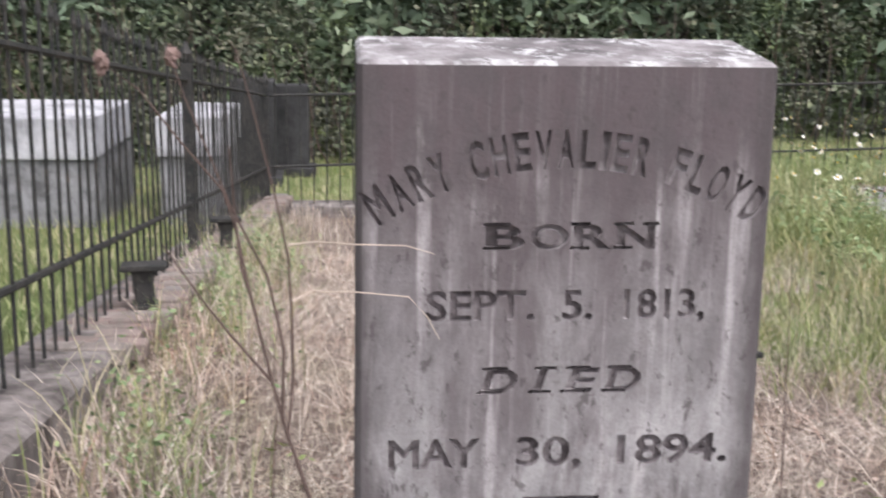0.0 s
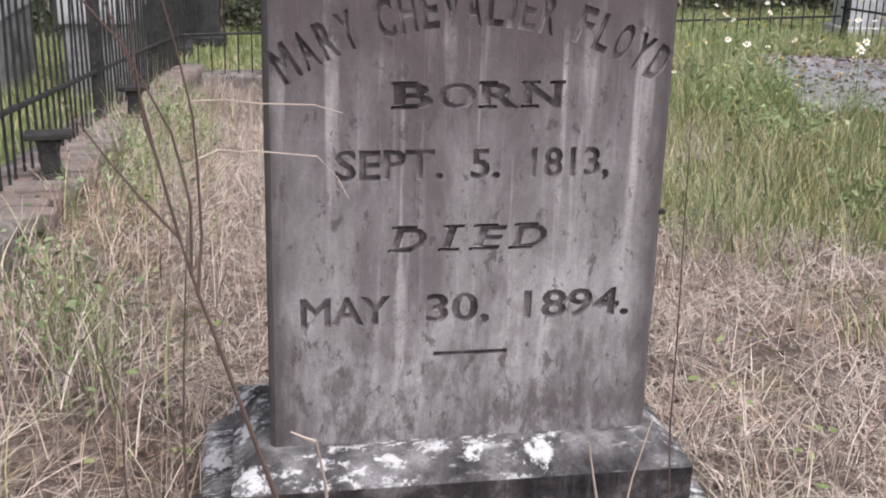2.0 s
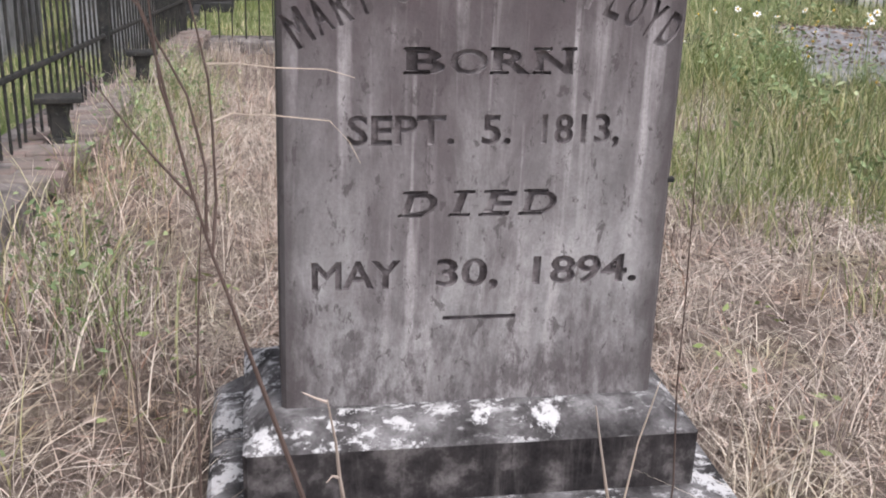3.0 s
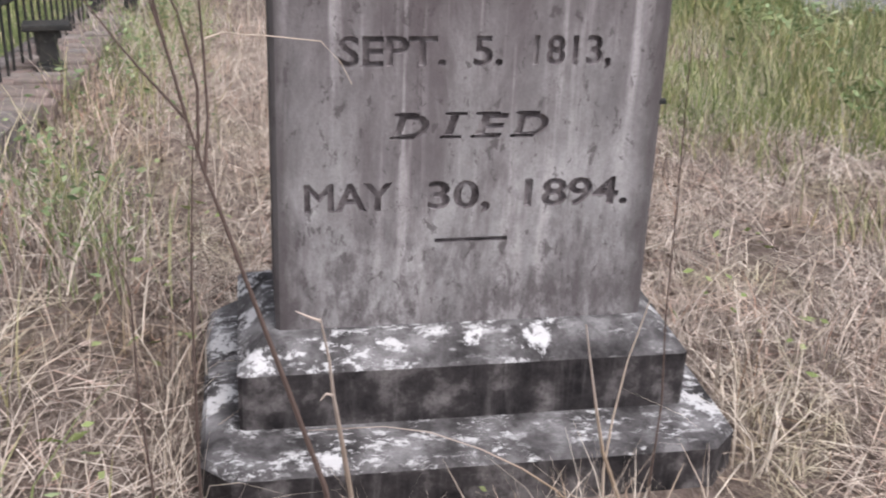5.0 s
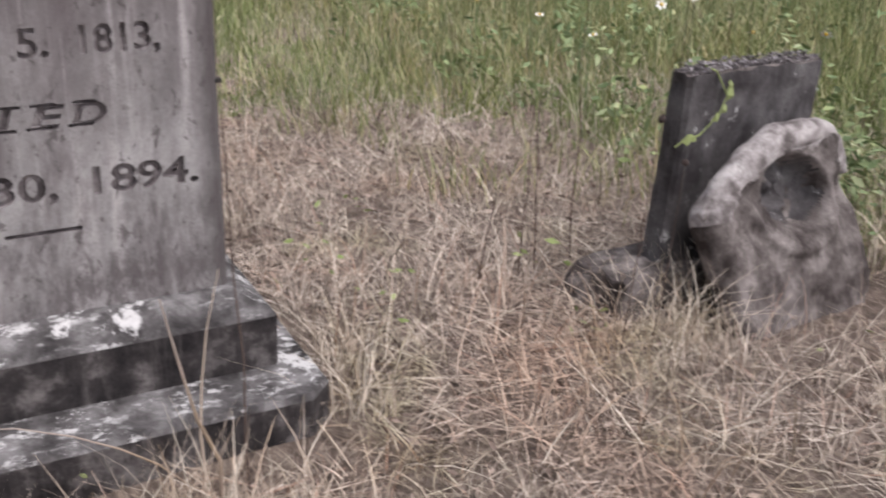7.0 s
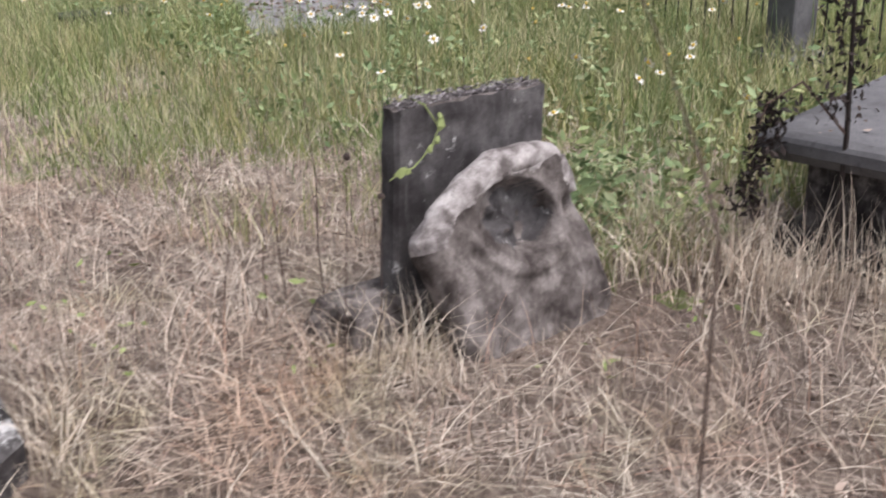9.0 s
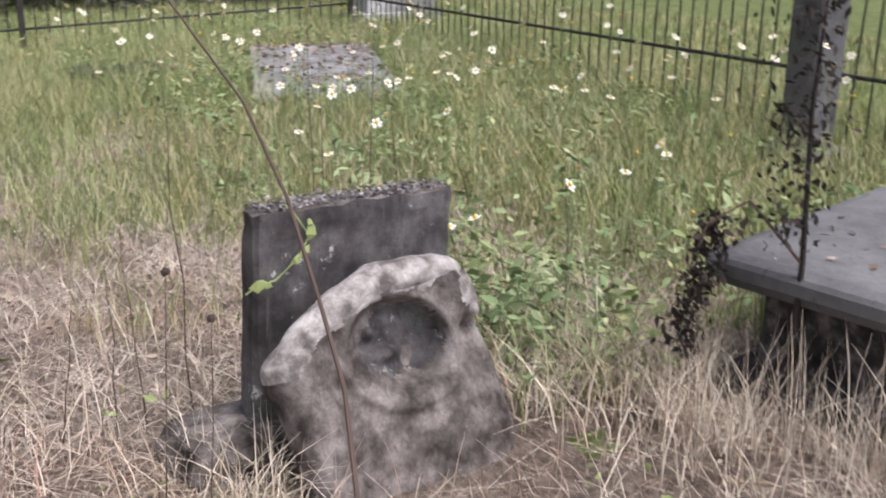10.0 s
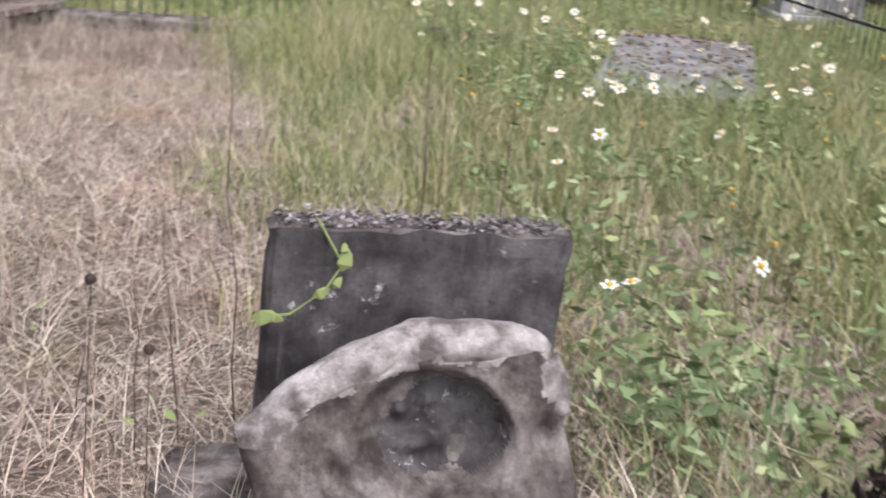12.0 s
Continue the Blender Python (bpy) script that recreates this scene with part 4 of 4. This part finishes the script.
def lay_long_straws():
    """Long pale stalks fallen across the mat, and the scattered brown leaves between them."""
    b = scatter(5200, -1.1, 4.2, -1.3, 4.5, lambda g, x, y: 1.0 - 0.7 * g)
    n = len(b)
    b[:, 2] += rng.uniform(0.01, 0.06, n)
    a = rng.uniform(0, 2 * math.pi, n)
    reach = rng.uniform(0.1, 0.34, n)
    lean = np.stack([np.cos(a), np.sin(a)], -1) * reach[:, None]
    ob = new("fallen_stalks", blades("fallen_stalks", b, rng.uniform(0.01, 0.16, n), lean, rng.uniform(0.0016, 0.0038, n), PALE, 0.3))
    tagged(ob, "long pale fallen grass stalks", "dry grass", kind="stuff")
    b = scatter(3200, -1.1, 4.0, -1.3, 3.0, lambda g, x, y: 1.0 - 0.7 * g)
    b[:, 2] += rng.uniform(0.01, 0.045, len(b))
    ob = new("leaf_litter", leaves("leaf_litter", b, rng.uniform(0.008, 0.022, len(b)), LITTER, 0.25))
    tagged(ob, "small brown fallen leaves", "leaf litter", kind="stuff")
    spots = [(-0.2, -0.5), (0.06, -0.47), (0.14, -0.47), (0.22, -0.46), (0.36, -0.5), (0.62, -0.2), (0.66, 0.05), (-0.6, -0.1), (-0.62, 0.2), (1.58, -0.12), (1.52, -0.24), (1.48, -0.02), (1.56, -0.36), (2.4, 0.08), (2.42, -0.05), (2.75, -0.35), (2.85, -0.5), (2.7, -0.15), (3.0, -0.6), (2.6, 0.1), (2.95, -0.75)]
    out, hh, ll = [], [], []
    for x, y in spots:
        for k in range(45):
            out.append((x + rng.normal(0, 0.05), y + rng.normal(0, 0.035), ground_z(x, y)))
            hh.append(rng.uniform(0.05, 0.27))
            a = rng.uniform(0, 2 * math.pi)
            r = rng.uniform(0.03, 0.25)
            ll.append((math.cos(a) * r, math.sin(a) * r))
    for x, y in ((2.72, -0.42), (2.8, -0.52), (2.9, -0.62), (2.98, -0.72), (3.0, -0.82), (2.74, -0.3), (2.66, -0.25), (3.03, -0.98), (2.62, 0.02)):
        for k in range(40):
            out.append((x + rng.normal(0, 0.05), y + rng.normal(0, 0.05), ground_z(x, y)))
            hh.append(rng.uniform(0.12, 0.42))
            a = rng.uniform(0, 2 * math.pi)
            r = rng.uniform(0.03, 0.2)
            ll.append((math.cos(a) * r, math.sin(a) * r))
    ob = new("tussocks", blades("tussocks", np.array(out), np.array(hh), np.array(ll), rng.uniform(0.0015, 0.0038, len(out)), PALE, 1.2))
    tagged(ob, "bent tussocks of straw round the stones", "dry grass", kind="stuff")


def lay_kerb_weeds():
    n = 6500
    b = np.stack([rng.normal(-0.9, 0.13, n), rng.uniform(-0.6, 6.5, n), np.zeros(n)], -1)
    b = b[[noise.noise((p[0] * 2, p[1] * 1.6, 5)) + 0.3 > rng.uniform(0, 0.8) for p in b]]
    b[:, 2] = [ground_z(p[0], p[1]) for p in b]
    half = len(b) // 2
    for nm, base, mat, lo, hi, label in (("kerb_straw", b[:half], STRAW, 0.06, 0.28, "dry grass growing along the kerb"), ("kerb_grass", b[half:], GREEN, 0.08, 0.34, "green grass growing along the kerb")):
        n = len(base)
        a = rng.uniform(0, 2 * math.pi, n)
        h = rng.uniform(lo, hi, n)
        lean = np.stack([np.cos(a), np.sin(a)], -1) * (h * rng.uniform(0.1, 0.7, n))[:, None]
        ob = new(nm, blades(nm, base, h, lean, rng.uniform(0.0025, 0.0055, n), mat, 0.9))
        tagged(ob, label, "grass", kind="stuff")
    n = 1900
    c = b[rng.integers(0, len(b), n)] + np.stack([rng.normal(0, 0.03, n), rng.normal(0, 0.03, n), rng.uniform(0.02, 0.2, n)], -1)
    ob = new("kerb_weeds", leaves("kerb_weeds", c, rng.uniform(0.006, 0.02, n), WEED, 0.5))
    tagged(ob, "small leafy weeds along the kerb", "weeds", kind="stuff")
    spots = [(x + rng.normal(0, 0.06), y + rng.normal(0, 0.06)) for x, y in ((-0.62, 0.3), (-0.75, 0.75), (-0.55, 1.3), (-0.7, -0.2), (0.75, 0.5), (1.05, 0.9), (0.9, 0.2), (1.4, 0.25), (1.3, -0.15), (1.9, -0.55), (2.35, -0.5), (-0.15, -0.42)) for k in range(7)]
    c = np.array([(x, y, ground_z(x, y) + rng.uniform(0.03, 0.13)) for x, y in spots])
    ob = new("seedlings", leaves("seedlings", c, rng.uniform(0.012, 0.026, len(c)), VINELEAF, 0.3))
    tagged(ob, "small pale green seedlings in the dry grass", "weeds", kind="stuff")


def lay_east_lawn():
    n = 26000
    b = np.stack([rng.uniform(5.7, 10, n), rng.uniform(-2, 9.5, n), np.zeros(n)], -1)
    b[:, 2] = [ground_z(p[0], p[1]) for p in b]
    a = rng.uniform(0, 2 * math.pi, n)
    lean = np.stack([np.cos(a), np.sin(a)], -1) * 0.05
    ob = new("lawn_grass", blades("lawn_grass", b, rng.uniform(0.05, 0.16, n), lean, rng.uniform(0.005, 0.01, n), GREEN, 0.8))
    tagged(ob, "short green lawn behind the east fence", "grass", kind="stuff")


def lay_tomb_grass():
    """Arching green and pale blades between the broken stone and the tomb."""
    for nm, mat, start, count, hi, label in (("tomb_grass", GREEN, -0.15, 850, 0.33, "arching green grass beside the tomb"), ("tomb_straw", PALE, -0.6, 420, 0.3, "pale bent blades beside the tomb")):
        b = np.array([(x, y, ground_z(x, y)) for x, y in zip(rng.normal(2.68, 0.16, count), rng.uniform(start, 0.75, count)) if not blocked(x, y)])
        n = len(b)
        a = rng.uniform(0, 2 * math.pi, n)
        h = rng.uniform(0.1, hi, n)
        lean = np.stack([np.cos(a), np.sin(a)], -1) * (h * rng.uniform(0.3, 1.1, n))[:, None]
        tagged(new(nm, blades(nm, b, h, lean, rng.uniform(0.002, 0.006, n), mat, 1.1)), label, "grass", kind="stuff")


lay_tomb_grass()
lay_straw()
lay_green()
lay_east_lawn()
lay_long_straws()
lay_kerb_weeds()


def lay_weeds():
    pts = scatter(2600, 1.9, 5.4, 0.1, 8.2, lambda g, x, y: g * max(0.0, 0.35 + 1.1 * noise.noise((x * 1.1, y * 1.1, 21))) * (0.75 if x > 2.3 and y < 3 else 0.6 if x > 2.6 else 0.08))
    c = []
    near = [(x + rng.normal(0, 0.12), y + rng.normal(0, 0.12), ground_z(x, y)) for x, y in ((2.45, 0.35), (2.6, 0.25), (2.7, 0.1), (2.75, 0.4), (2.9, 0.35), (2.55, 0.55), (2.8, 0.6), (3.1, 0.6)) for k in range(12)]
    for p in [*pts, *near]:
        h = rng.uniform(0.12, 0.42)
        for k in range(12):
            s = rng.uniform(0.25, 1)
            c.append((p[0] + rng.normal(0, 0.055), p[1] + rng.normal(0, 0.055), p[2] + h * s))
    c = np.array(c)
    ob = new("broadleaf_weeds", leaves("broadleaf_weeds", c, rng.uniform(0.01, 0.036, len(c)), WEED, 0.6))
    tagged(ob, "broad-leaved green weeds", "weeds", kind="stuff")


lay_weeds()

# ---- flowers ----


def flower_meshes(seed, h):
    r = np.random.default_rng(seed)
    bend = (r.normal(0, 0.04), r.normal(0, 0.04))
    bm = bmesh.new()
    tube(bm, [(0, 0, 0), (bend[0] * 0.3, bend[1] * 0.3, h * 0.5), (bend[0], bend[1], h)], [0.0022, 0.0018, 0.0013], 4)
    stem = from_bm("stem", bm, WEED)
    bm = bmesh.new()
    tilt = Matrix.Rotation(r.uniform(0.2, 1.0), 4, Vector((r.normal(), r.normal(), 0.01)).normalized())
    for k in range(6):
        a = k * math.pi / 3 + r.uniform(-0.15, 0.15)
        d, s = Vector((math.cos(a), math.sin(a), 0.12)), Vector((-math.sin(a), math.cos(a), 0))
        v = [bm.verts.new(tilt @ p + Vector((*bend, h))) for p in (d * 0.003, d * 0.014 + s * 0.0065, d * 0.022 + s * 0.0035, d * 0.022 - s * 0.0035, d * 0.014 - s * 0.0065)]
        bm.faces.new(v)
    petals = from_bm("petals", bm, PETAL)
    bm = bmesh.new()
    q = bmesh.ops.create_icosphere(bm, subdivisions=1, radius=0.008)
    bmesh.ops.translate(bm, vec=(*bend, h + 0.003), verts=q["verts"])
    return stem, petals, from_bm("centre", bm, CENTRE)


def build_flowers():
    kinds = []
    for k in range(6):
        h = 0.42 + 0.06 * k
        stem, petals, centre = flower_meshes(k, h)
        top = thing("daisy", pose(0, 0, 0), "white daisy-like weed flower with a yellow centre", "flower", "flowers in the weeds")
        part("stem", stem, None, top)
        p = part("petals", petals, None, top)
        part("centre", centre, None, p)
        kinds.append(top)
    spots = [(2.38, 0.43, 0.56), (2.43, 0.28, 0.81), (2.87, -0.1, 0.75), (2.67, 0.0, 0.71), (2.57, 0.07, 0.64), (2.12, 3.28, 0.25)]
    for p in scatter(640, 1.9, 5.4, 0.6, 8.0, lambda g, x, y: g * 0.5 * (1.0 if x > 2.6 else 0.4)):
        spots.append((p[0], p[1], None))
    for p in scatter(60, 2.2, 4.2, 0.5, 3.6, lambda g, x, y: g * 0.8):
        spots.append((p[0], p[1], None))
    used = set()
    for i, (x, y, z) in enumerate(spots):
        k = i % 6
        g = ground_z(x, y)
        s = 1.0 if z is None else (z - g) / (0.42 + 0.06 * k)
        m = pose(x, y, g, 0, 0, rng.uniform(0, 360))
        if k not in used:
            used.add(k)
            kinds[k].matrix_world = m
        else:
            copy_thing(kinds[k], m)


build_flowers()

# ---- tall stalks and stems ----


def build_stalk(x, y, pts, r0, label, name="dead_stalk", mat=None, twigs=()):
    top = thing(name, pose(x, y, ground_z(x, y)), label, "plant")
    bm = bmesh.new()
    tube(bm, pts, [r0 * (1 - 0.75 * k / (len(pts) - 1)) for k in range(len(pts))], 6)
    part("stem", bm, mat or STEM, top)
    for t in twigs:
        bm = bmesh.new()
        tube(bm, t, [r0 * 0.5 * (1 - 0.7 * k / (len(t) - 1)) for k in range(len(t))], 5)
        part("twig", bm, mat or STEM, top)
    return top


def straight(x0, y0, x1, y1, z1, n=5, jig=0.012):
    return [((x1 - x0) * k / n + rng.normal(0, jig) * (0 < k < n), (y1 - y0) * k / n, z1 * k / n - 0.02) for k in range(n + 1)]


def stem_through(name, label, pts, r0, mat=None, twigs=()):
    """A stem through points of the world, rooted below the first."""
    x, y, _ = pts[0]
    g = ground_z(x, y)
    local = [(px - x, py - y, pz - g) for px, py, pz in pts]
    build_stalk(x, y, [(local[0][0], local[0][1], -0.03), *local], r0, label, name=name, mat=mat, twigs=[[(px - x, py - y, pz - g) for px, py, pz in t] for t in twigs])


def bush(x, y, trunk, stems, pale):
    """A dead weed: a trunk that forks into bare stems, with pale threads hanging off; points of the world."""
    g = ground_z(x, y)
    top = thing("dead_weed", pose(x, y, g), "bare brown branching weed leaning over the dry grass", "plant")
    for nm, paths, r, mat in (("stem", [trunk], 0.0056, STEM), ("branch", stems, 0.0026, STEM), ("thread", pale, 0.0017, PALE)):
        for path in paths:
            pts = [Vector((px - x, py - y, pz - g)) for px, py, pz in path]
            bm = tube(bmesh.new(), pts, [r * (1 - 0.6 * k / (len(pts) - 1)) for k in range(len(pts))], 6)
            part(nm, bm, mat, top)


bush(-0.275, -0.4, [(-0.275, -0.4, -0.02), (-0.31, -0.395, 0.2), (-0.37, -0.385, 0.4), (-0.413, -0.38, 0.542), (-0.437, -0.38, 0.622), (-0.46, -0.38, 0.702), (-0.482, -0.38, 0.772), (-0.506, -0.38, 0.867)], [
    [(-0.505, -0.38, 0.862), (-0.533, -0.38, 0.997), (-0.551, -0.38, 1.09), (-0.566, -0.38, 1.138), (-0.624, -0.38, 1.209), (-0.674, -0.38, 1.276), (-0.72, -0.38, 1.31)],
    [(-0.503, -0.38, 0.855), (-0.528, -0.38, 0.972), (-0.543, -0.385, 1.029), (-0.55, -0.385, 1.114), (-0.555, -0.385, 1.2)],
    [(-0.49, -0.38, 0.8), (-0.486, -0.38, 0.906), (-0.496, -0.375, 0.958), (-0.508, -0.375, 1.015), (-0.556, -0.375, 1.114), (-0.585, -0.375, 1.191), (-0.616, -0.375, 1.271), (-0.63, -0.375, 1.32)],
    [(-0.482, -0.38, 0.775), (-0.474, -0.36, 0.853), (-0.475, -0.36, 0.958), (-0.478, -0.36, 1.034), (-0.494, -0.36, 1.12), (-0.525, -0.36, 1.255), (-0.545, -0.36, 1.33)],
    [(-0.504, -0.38, 0.858), (-0.56, -0.38, 0.928), (-0.593, -0.38, 0.973), (-0.65, -0.38, 1.06)]], [
    [(-0.477, -0.36, 0.97), (-0.45, -0.2, 0.945), (-0.42, -0.1, 0.917), (-0.39, -0.05, 0.905), (-0.285, -0.035, 0.89), (-0.25, -0.03, 0.85), (-0.23, -0.03, 0.81)],
    [(-0.48, -0.36, 1.055), (-0.44, -0.15, 1.015), (-0.38, -0.035, 0.985), (-0.29, -0.025, 0.98), (-0.24, -0.025, 0.965)]])
stem_through("dead_stalk", "thin bare upright weed stalk", [(-0.52, -0.38, 0.25), (-0.514, -0.38, 0.554), (-0.507, -0.38, 0.683), (-0.497, -0.38, 0.82)], 0.0032)
build_stalk(0.285, -0.4, straight(0.285, -0.4, 0.25, -0.4, 1.06, 6, 0.005), 0.0022, "thin dry weed stem", name="dry_stem")
for x, y, h in ((1.56, 0.35, 1.05), (1.43, 0.35, 0.6), (1.34, 0.3, 0.5), (1.95, 0.4, 1.1), (2.1, 0.4, 1.1), (1.99, 0.42, 0.95), (2.17, 0.38, 1.0), (2.82, 0.4, 0.6), (1.2, 0.3, 0.42)):
    build_stalk(x, y, straight(x, y, x + rng.normal(0, 0.03), y, h, 5, 0.006), 0.0025, "thin upright dry grass stem", name="dry_stem")


for x, y, z in ((-0.72, -0.38, 1.31), (-0.63, -0.375, 1.32)):
    bm = bmesh.new()
    bmesh.ops.create_icosphere(bm, subdivisions=3, radius=0.011)
    bm.transform(Matrix.Translation((x, y, z)) @ Matrix.Diagonal((0.8, 0.8, 1.5, 1)))
    tagged(new("seed_head", from_bm("seed_head", roughen(bm, 0.007, 140), REDSEED)), "withered reddish seed head on a bare stalk", "seed head")



stem_through("weed_stalk", "broken grey-green weed stalk before the plinth", [(-0.262, -0.36, 0.15), (-0.278, -0.36, 0.27), (-0.292, -0.36, 0.362), (-0.298, -0.36, 0.43), (-0.312, -0.36, 0.51)], 0.0062, STRAW, [[(-0.292, -0.36, 0.362), (-0.305, -0.37, 0.372), (-0.315, -0.38, 0.366)], [(-0.312, -0.36, 0.505), (-0.33, -0.36, 0.513), (-0.352, -0.36, 0.525)]])
stem_through("dry_stem", "short pale dry stem before the plinth", [(0.238, -0.36, 0.1), (0.197, -0.36, 0.208), (0.175, -0.36, 0.306), (0.156, -0.36, 0.4), (0.142, -0.36, 0.473)], 0.005, STRAW)
stem_through("dry_stem", "thin pale curved stem before the plinth", [(0.206, -0.36, 0.1), (0.202, -0.36, 0.171), (0.209, -0.36, 0.28), (0.224, -0.36, 0.396), (0.252, -0.36, 0.513)], 0.0036, PALE)
stem_through("dry_stem", "thin stem drooping along the bottom plinth", [(0.17, -0.34, 0.06), (0.122, -0.34, 0.115), (0.054, -0.34, 0.169), (-0.027, -0.34, 0.219), (-0.121, -0.34, 0.262), (-0.202, -0.34, 0.28), (-0.335, -0.34, 0.282)], 0.0026, STRAW)
stem_through("dead_stalk", "thin bare weed stalk in the dry grass", [(-0.608, -0.3, 0.161), (-0.618, -0.3, 0.348), (-0.616, -0.3, 0.54), (-0.654, -0.3, 0.709)], 0.0034)
stem_through("dead_stalk", "tall bare weed stalk arching over the path", [(1.21, -1.56, 0.3), (1.216, -1.554, 0.884), (1.225, -1.508, 0.968), (1.22, -1.476, 1.028), (1.205, -1.432, 1.13), (1.178, -1.401, 1.215), (1.128, -1.373, 1.298), (1.08, -1.35, 1.38)], 0.0032)
for x0, x1, h in ((1.34, 1.38, 0.62), (1.44, 1.47, 0.5)):
    stem_through("seeded_stem", "thin stem ending in a dark round seed head", [(x0, -0.2, 0.02), (x0 + 0.02, -0.2, h * 0.5), (x1, -0.2, h)], 0.0026)
    bm = bmesh.new()
    bmesh.ops.create_icosphere(bm, subdivisions=2, radius=0.0095)
    bm.transform(Matrix.Translation((x1, -0.2, h + 0.006)))
    tagged(new("seed_head", from_bm("seed_head", roughen(bm, 0.003, 200), DEADLEAF)), "dark round seed head on a thin stem", "seed head")


def build_vine():
    """A young vine climbing over the corner of the dark tablet."""
    top = thing("vine", SMALL, "young green vine with pale leaves on the dark tablet", "plant")
    bm = bmesh.new()
    pts = [(-0.31, -0.002, 0.45), (-0.285, -0.012, 0.47), (-0.24, -0.02, 0.48), (-0.18, -0.025, 0.53), (-0.15, -0.02, 0.58), (-0.19, -0.004, 0.645), (-0.2, 0.03, 0.655)]
    tube(bm, pts, 0.0025, 5)
    part("stem", bm, VINELEAF, top)
    for x, z, s, a in ((-0.285, 0.475, 0.026, 0.1), (-0.262, 0.472, 0.014, -0.4), (-0.185, 0.525, 0.018, 0.5), (-0.158, 0.545, 0.014, 1.0), (-0.147, 0.59, 0.024, 1.4), (-0.15, 0.612, 0.012, 1.7)):
        bm = bmesh.new()
        d, w = Vector((math.cos(a), 0, math.sin(a))), Vector((-math.sin(a), 0, math.cos(a)))
        o = Vector((x, -0.022, z))
        v = [bm.verts.new(o + q) for q in (d * -s, d * -s * 0.3 + w * s * 0.6 + Vector((0, -0.006, 0)), d * s * 0.5 + w * s * 0.45, d * s, d * s * 0.5 - w * s * 0.45, d * -s * 0.3 - w * s * 0.6 + Vector((0, -0.006, 0)))]
        bm.faces.new(v)
        r = bmesh.ops.extrude_face_region(bm, geom=bm.faces[:])
        bmesh.ops.translate(bm, vec=(0, 0.001, 0), verts=[e for e in r["geom"] if isinstance(e, bmesh.types.BMVert)])
        part("leaf", bm, VINELEAF, top)


build_vine()


def build_dead_plant():
    """Withered plant beside the tomb, its dark leaves still hanging."""
    x, y = 2.92, -0.42
    top = thing("withered_plant", pose(x, y, 0), "withered plant with hanging black-brown leaves beside the tomb", "plant")
    bm = bmesh.new()
    tube(bm, [(0.05, 0, 0), (0.07, 0.02, 0.45), (0.06, 0.04, 0.85), (0.08, 0.05, 1.2)], [0.011, 0.009, 0.007, 0.003], 6)
    part("stem", bm, DEADLEAF, top)
    bm = bmesh.new()
    tube(bm, [(0.07, 0.02, 0.45), (-0.06, 0.1, 0.62), (-0.16, 0.14, 0.56), (-0.2, 0.16, 0.4)], [0.006, 0.005, 0.004, 0.002], 5)
    part("twig", bm, STEM, top)
    n = 420
    c = np.stack([rng.normal(-0.17, 0.025, n), rng.normal(0.14, 0.03, n), rng.uniform(0.22, 0.58, n)], -1)
    c[:, 0] += (c[:, 2] - 0.4) * 0.3
    part("withered_leaves", leaves("withered_leaves", c, rng.uniform(0.008, 0.022, n), DEADLEAF, 1.5), None, top)
    c = np.stack([rng.normal(0.03, 0.05, n), rng.normal(0.04, 0.04, n), rng.uniform(0.5, 1.15, n)], -1)
    part("withered_leaves", leaves("withered_leaves", c, rng.uniform(0.007, 0.02, n), DEADLEAF, 1.5), None, top)


build_dead_plant()
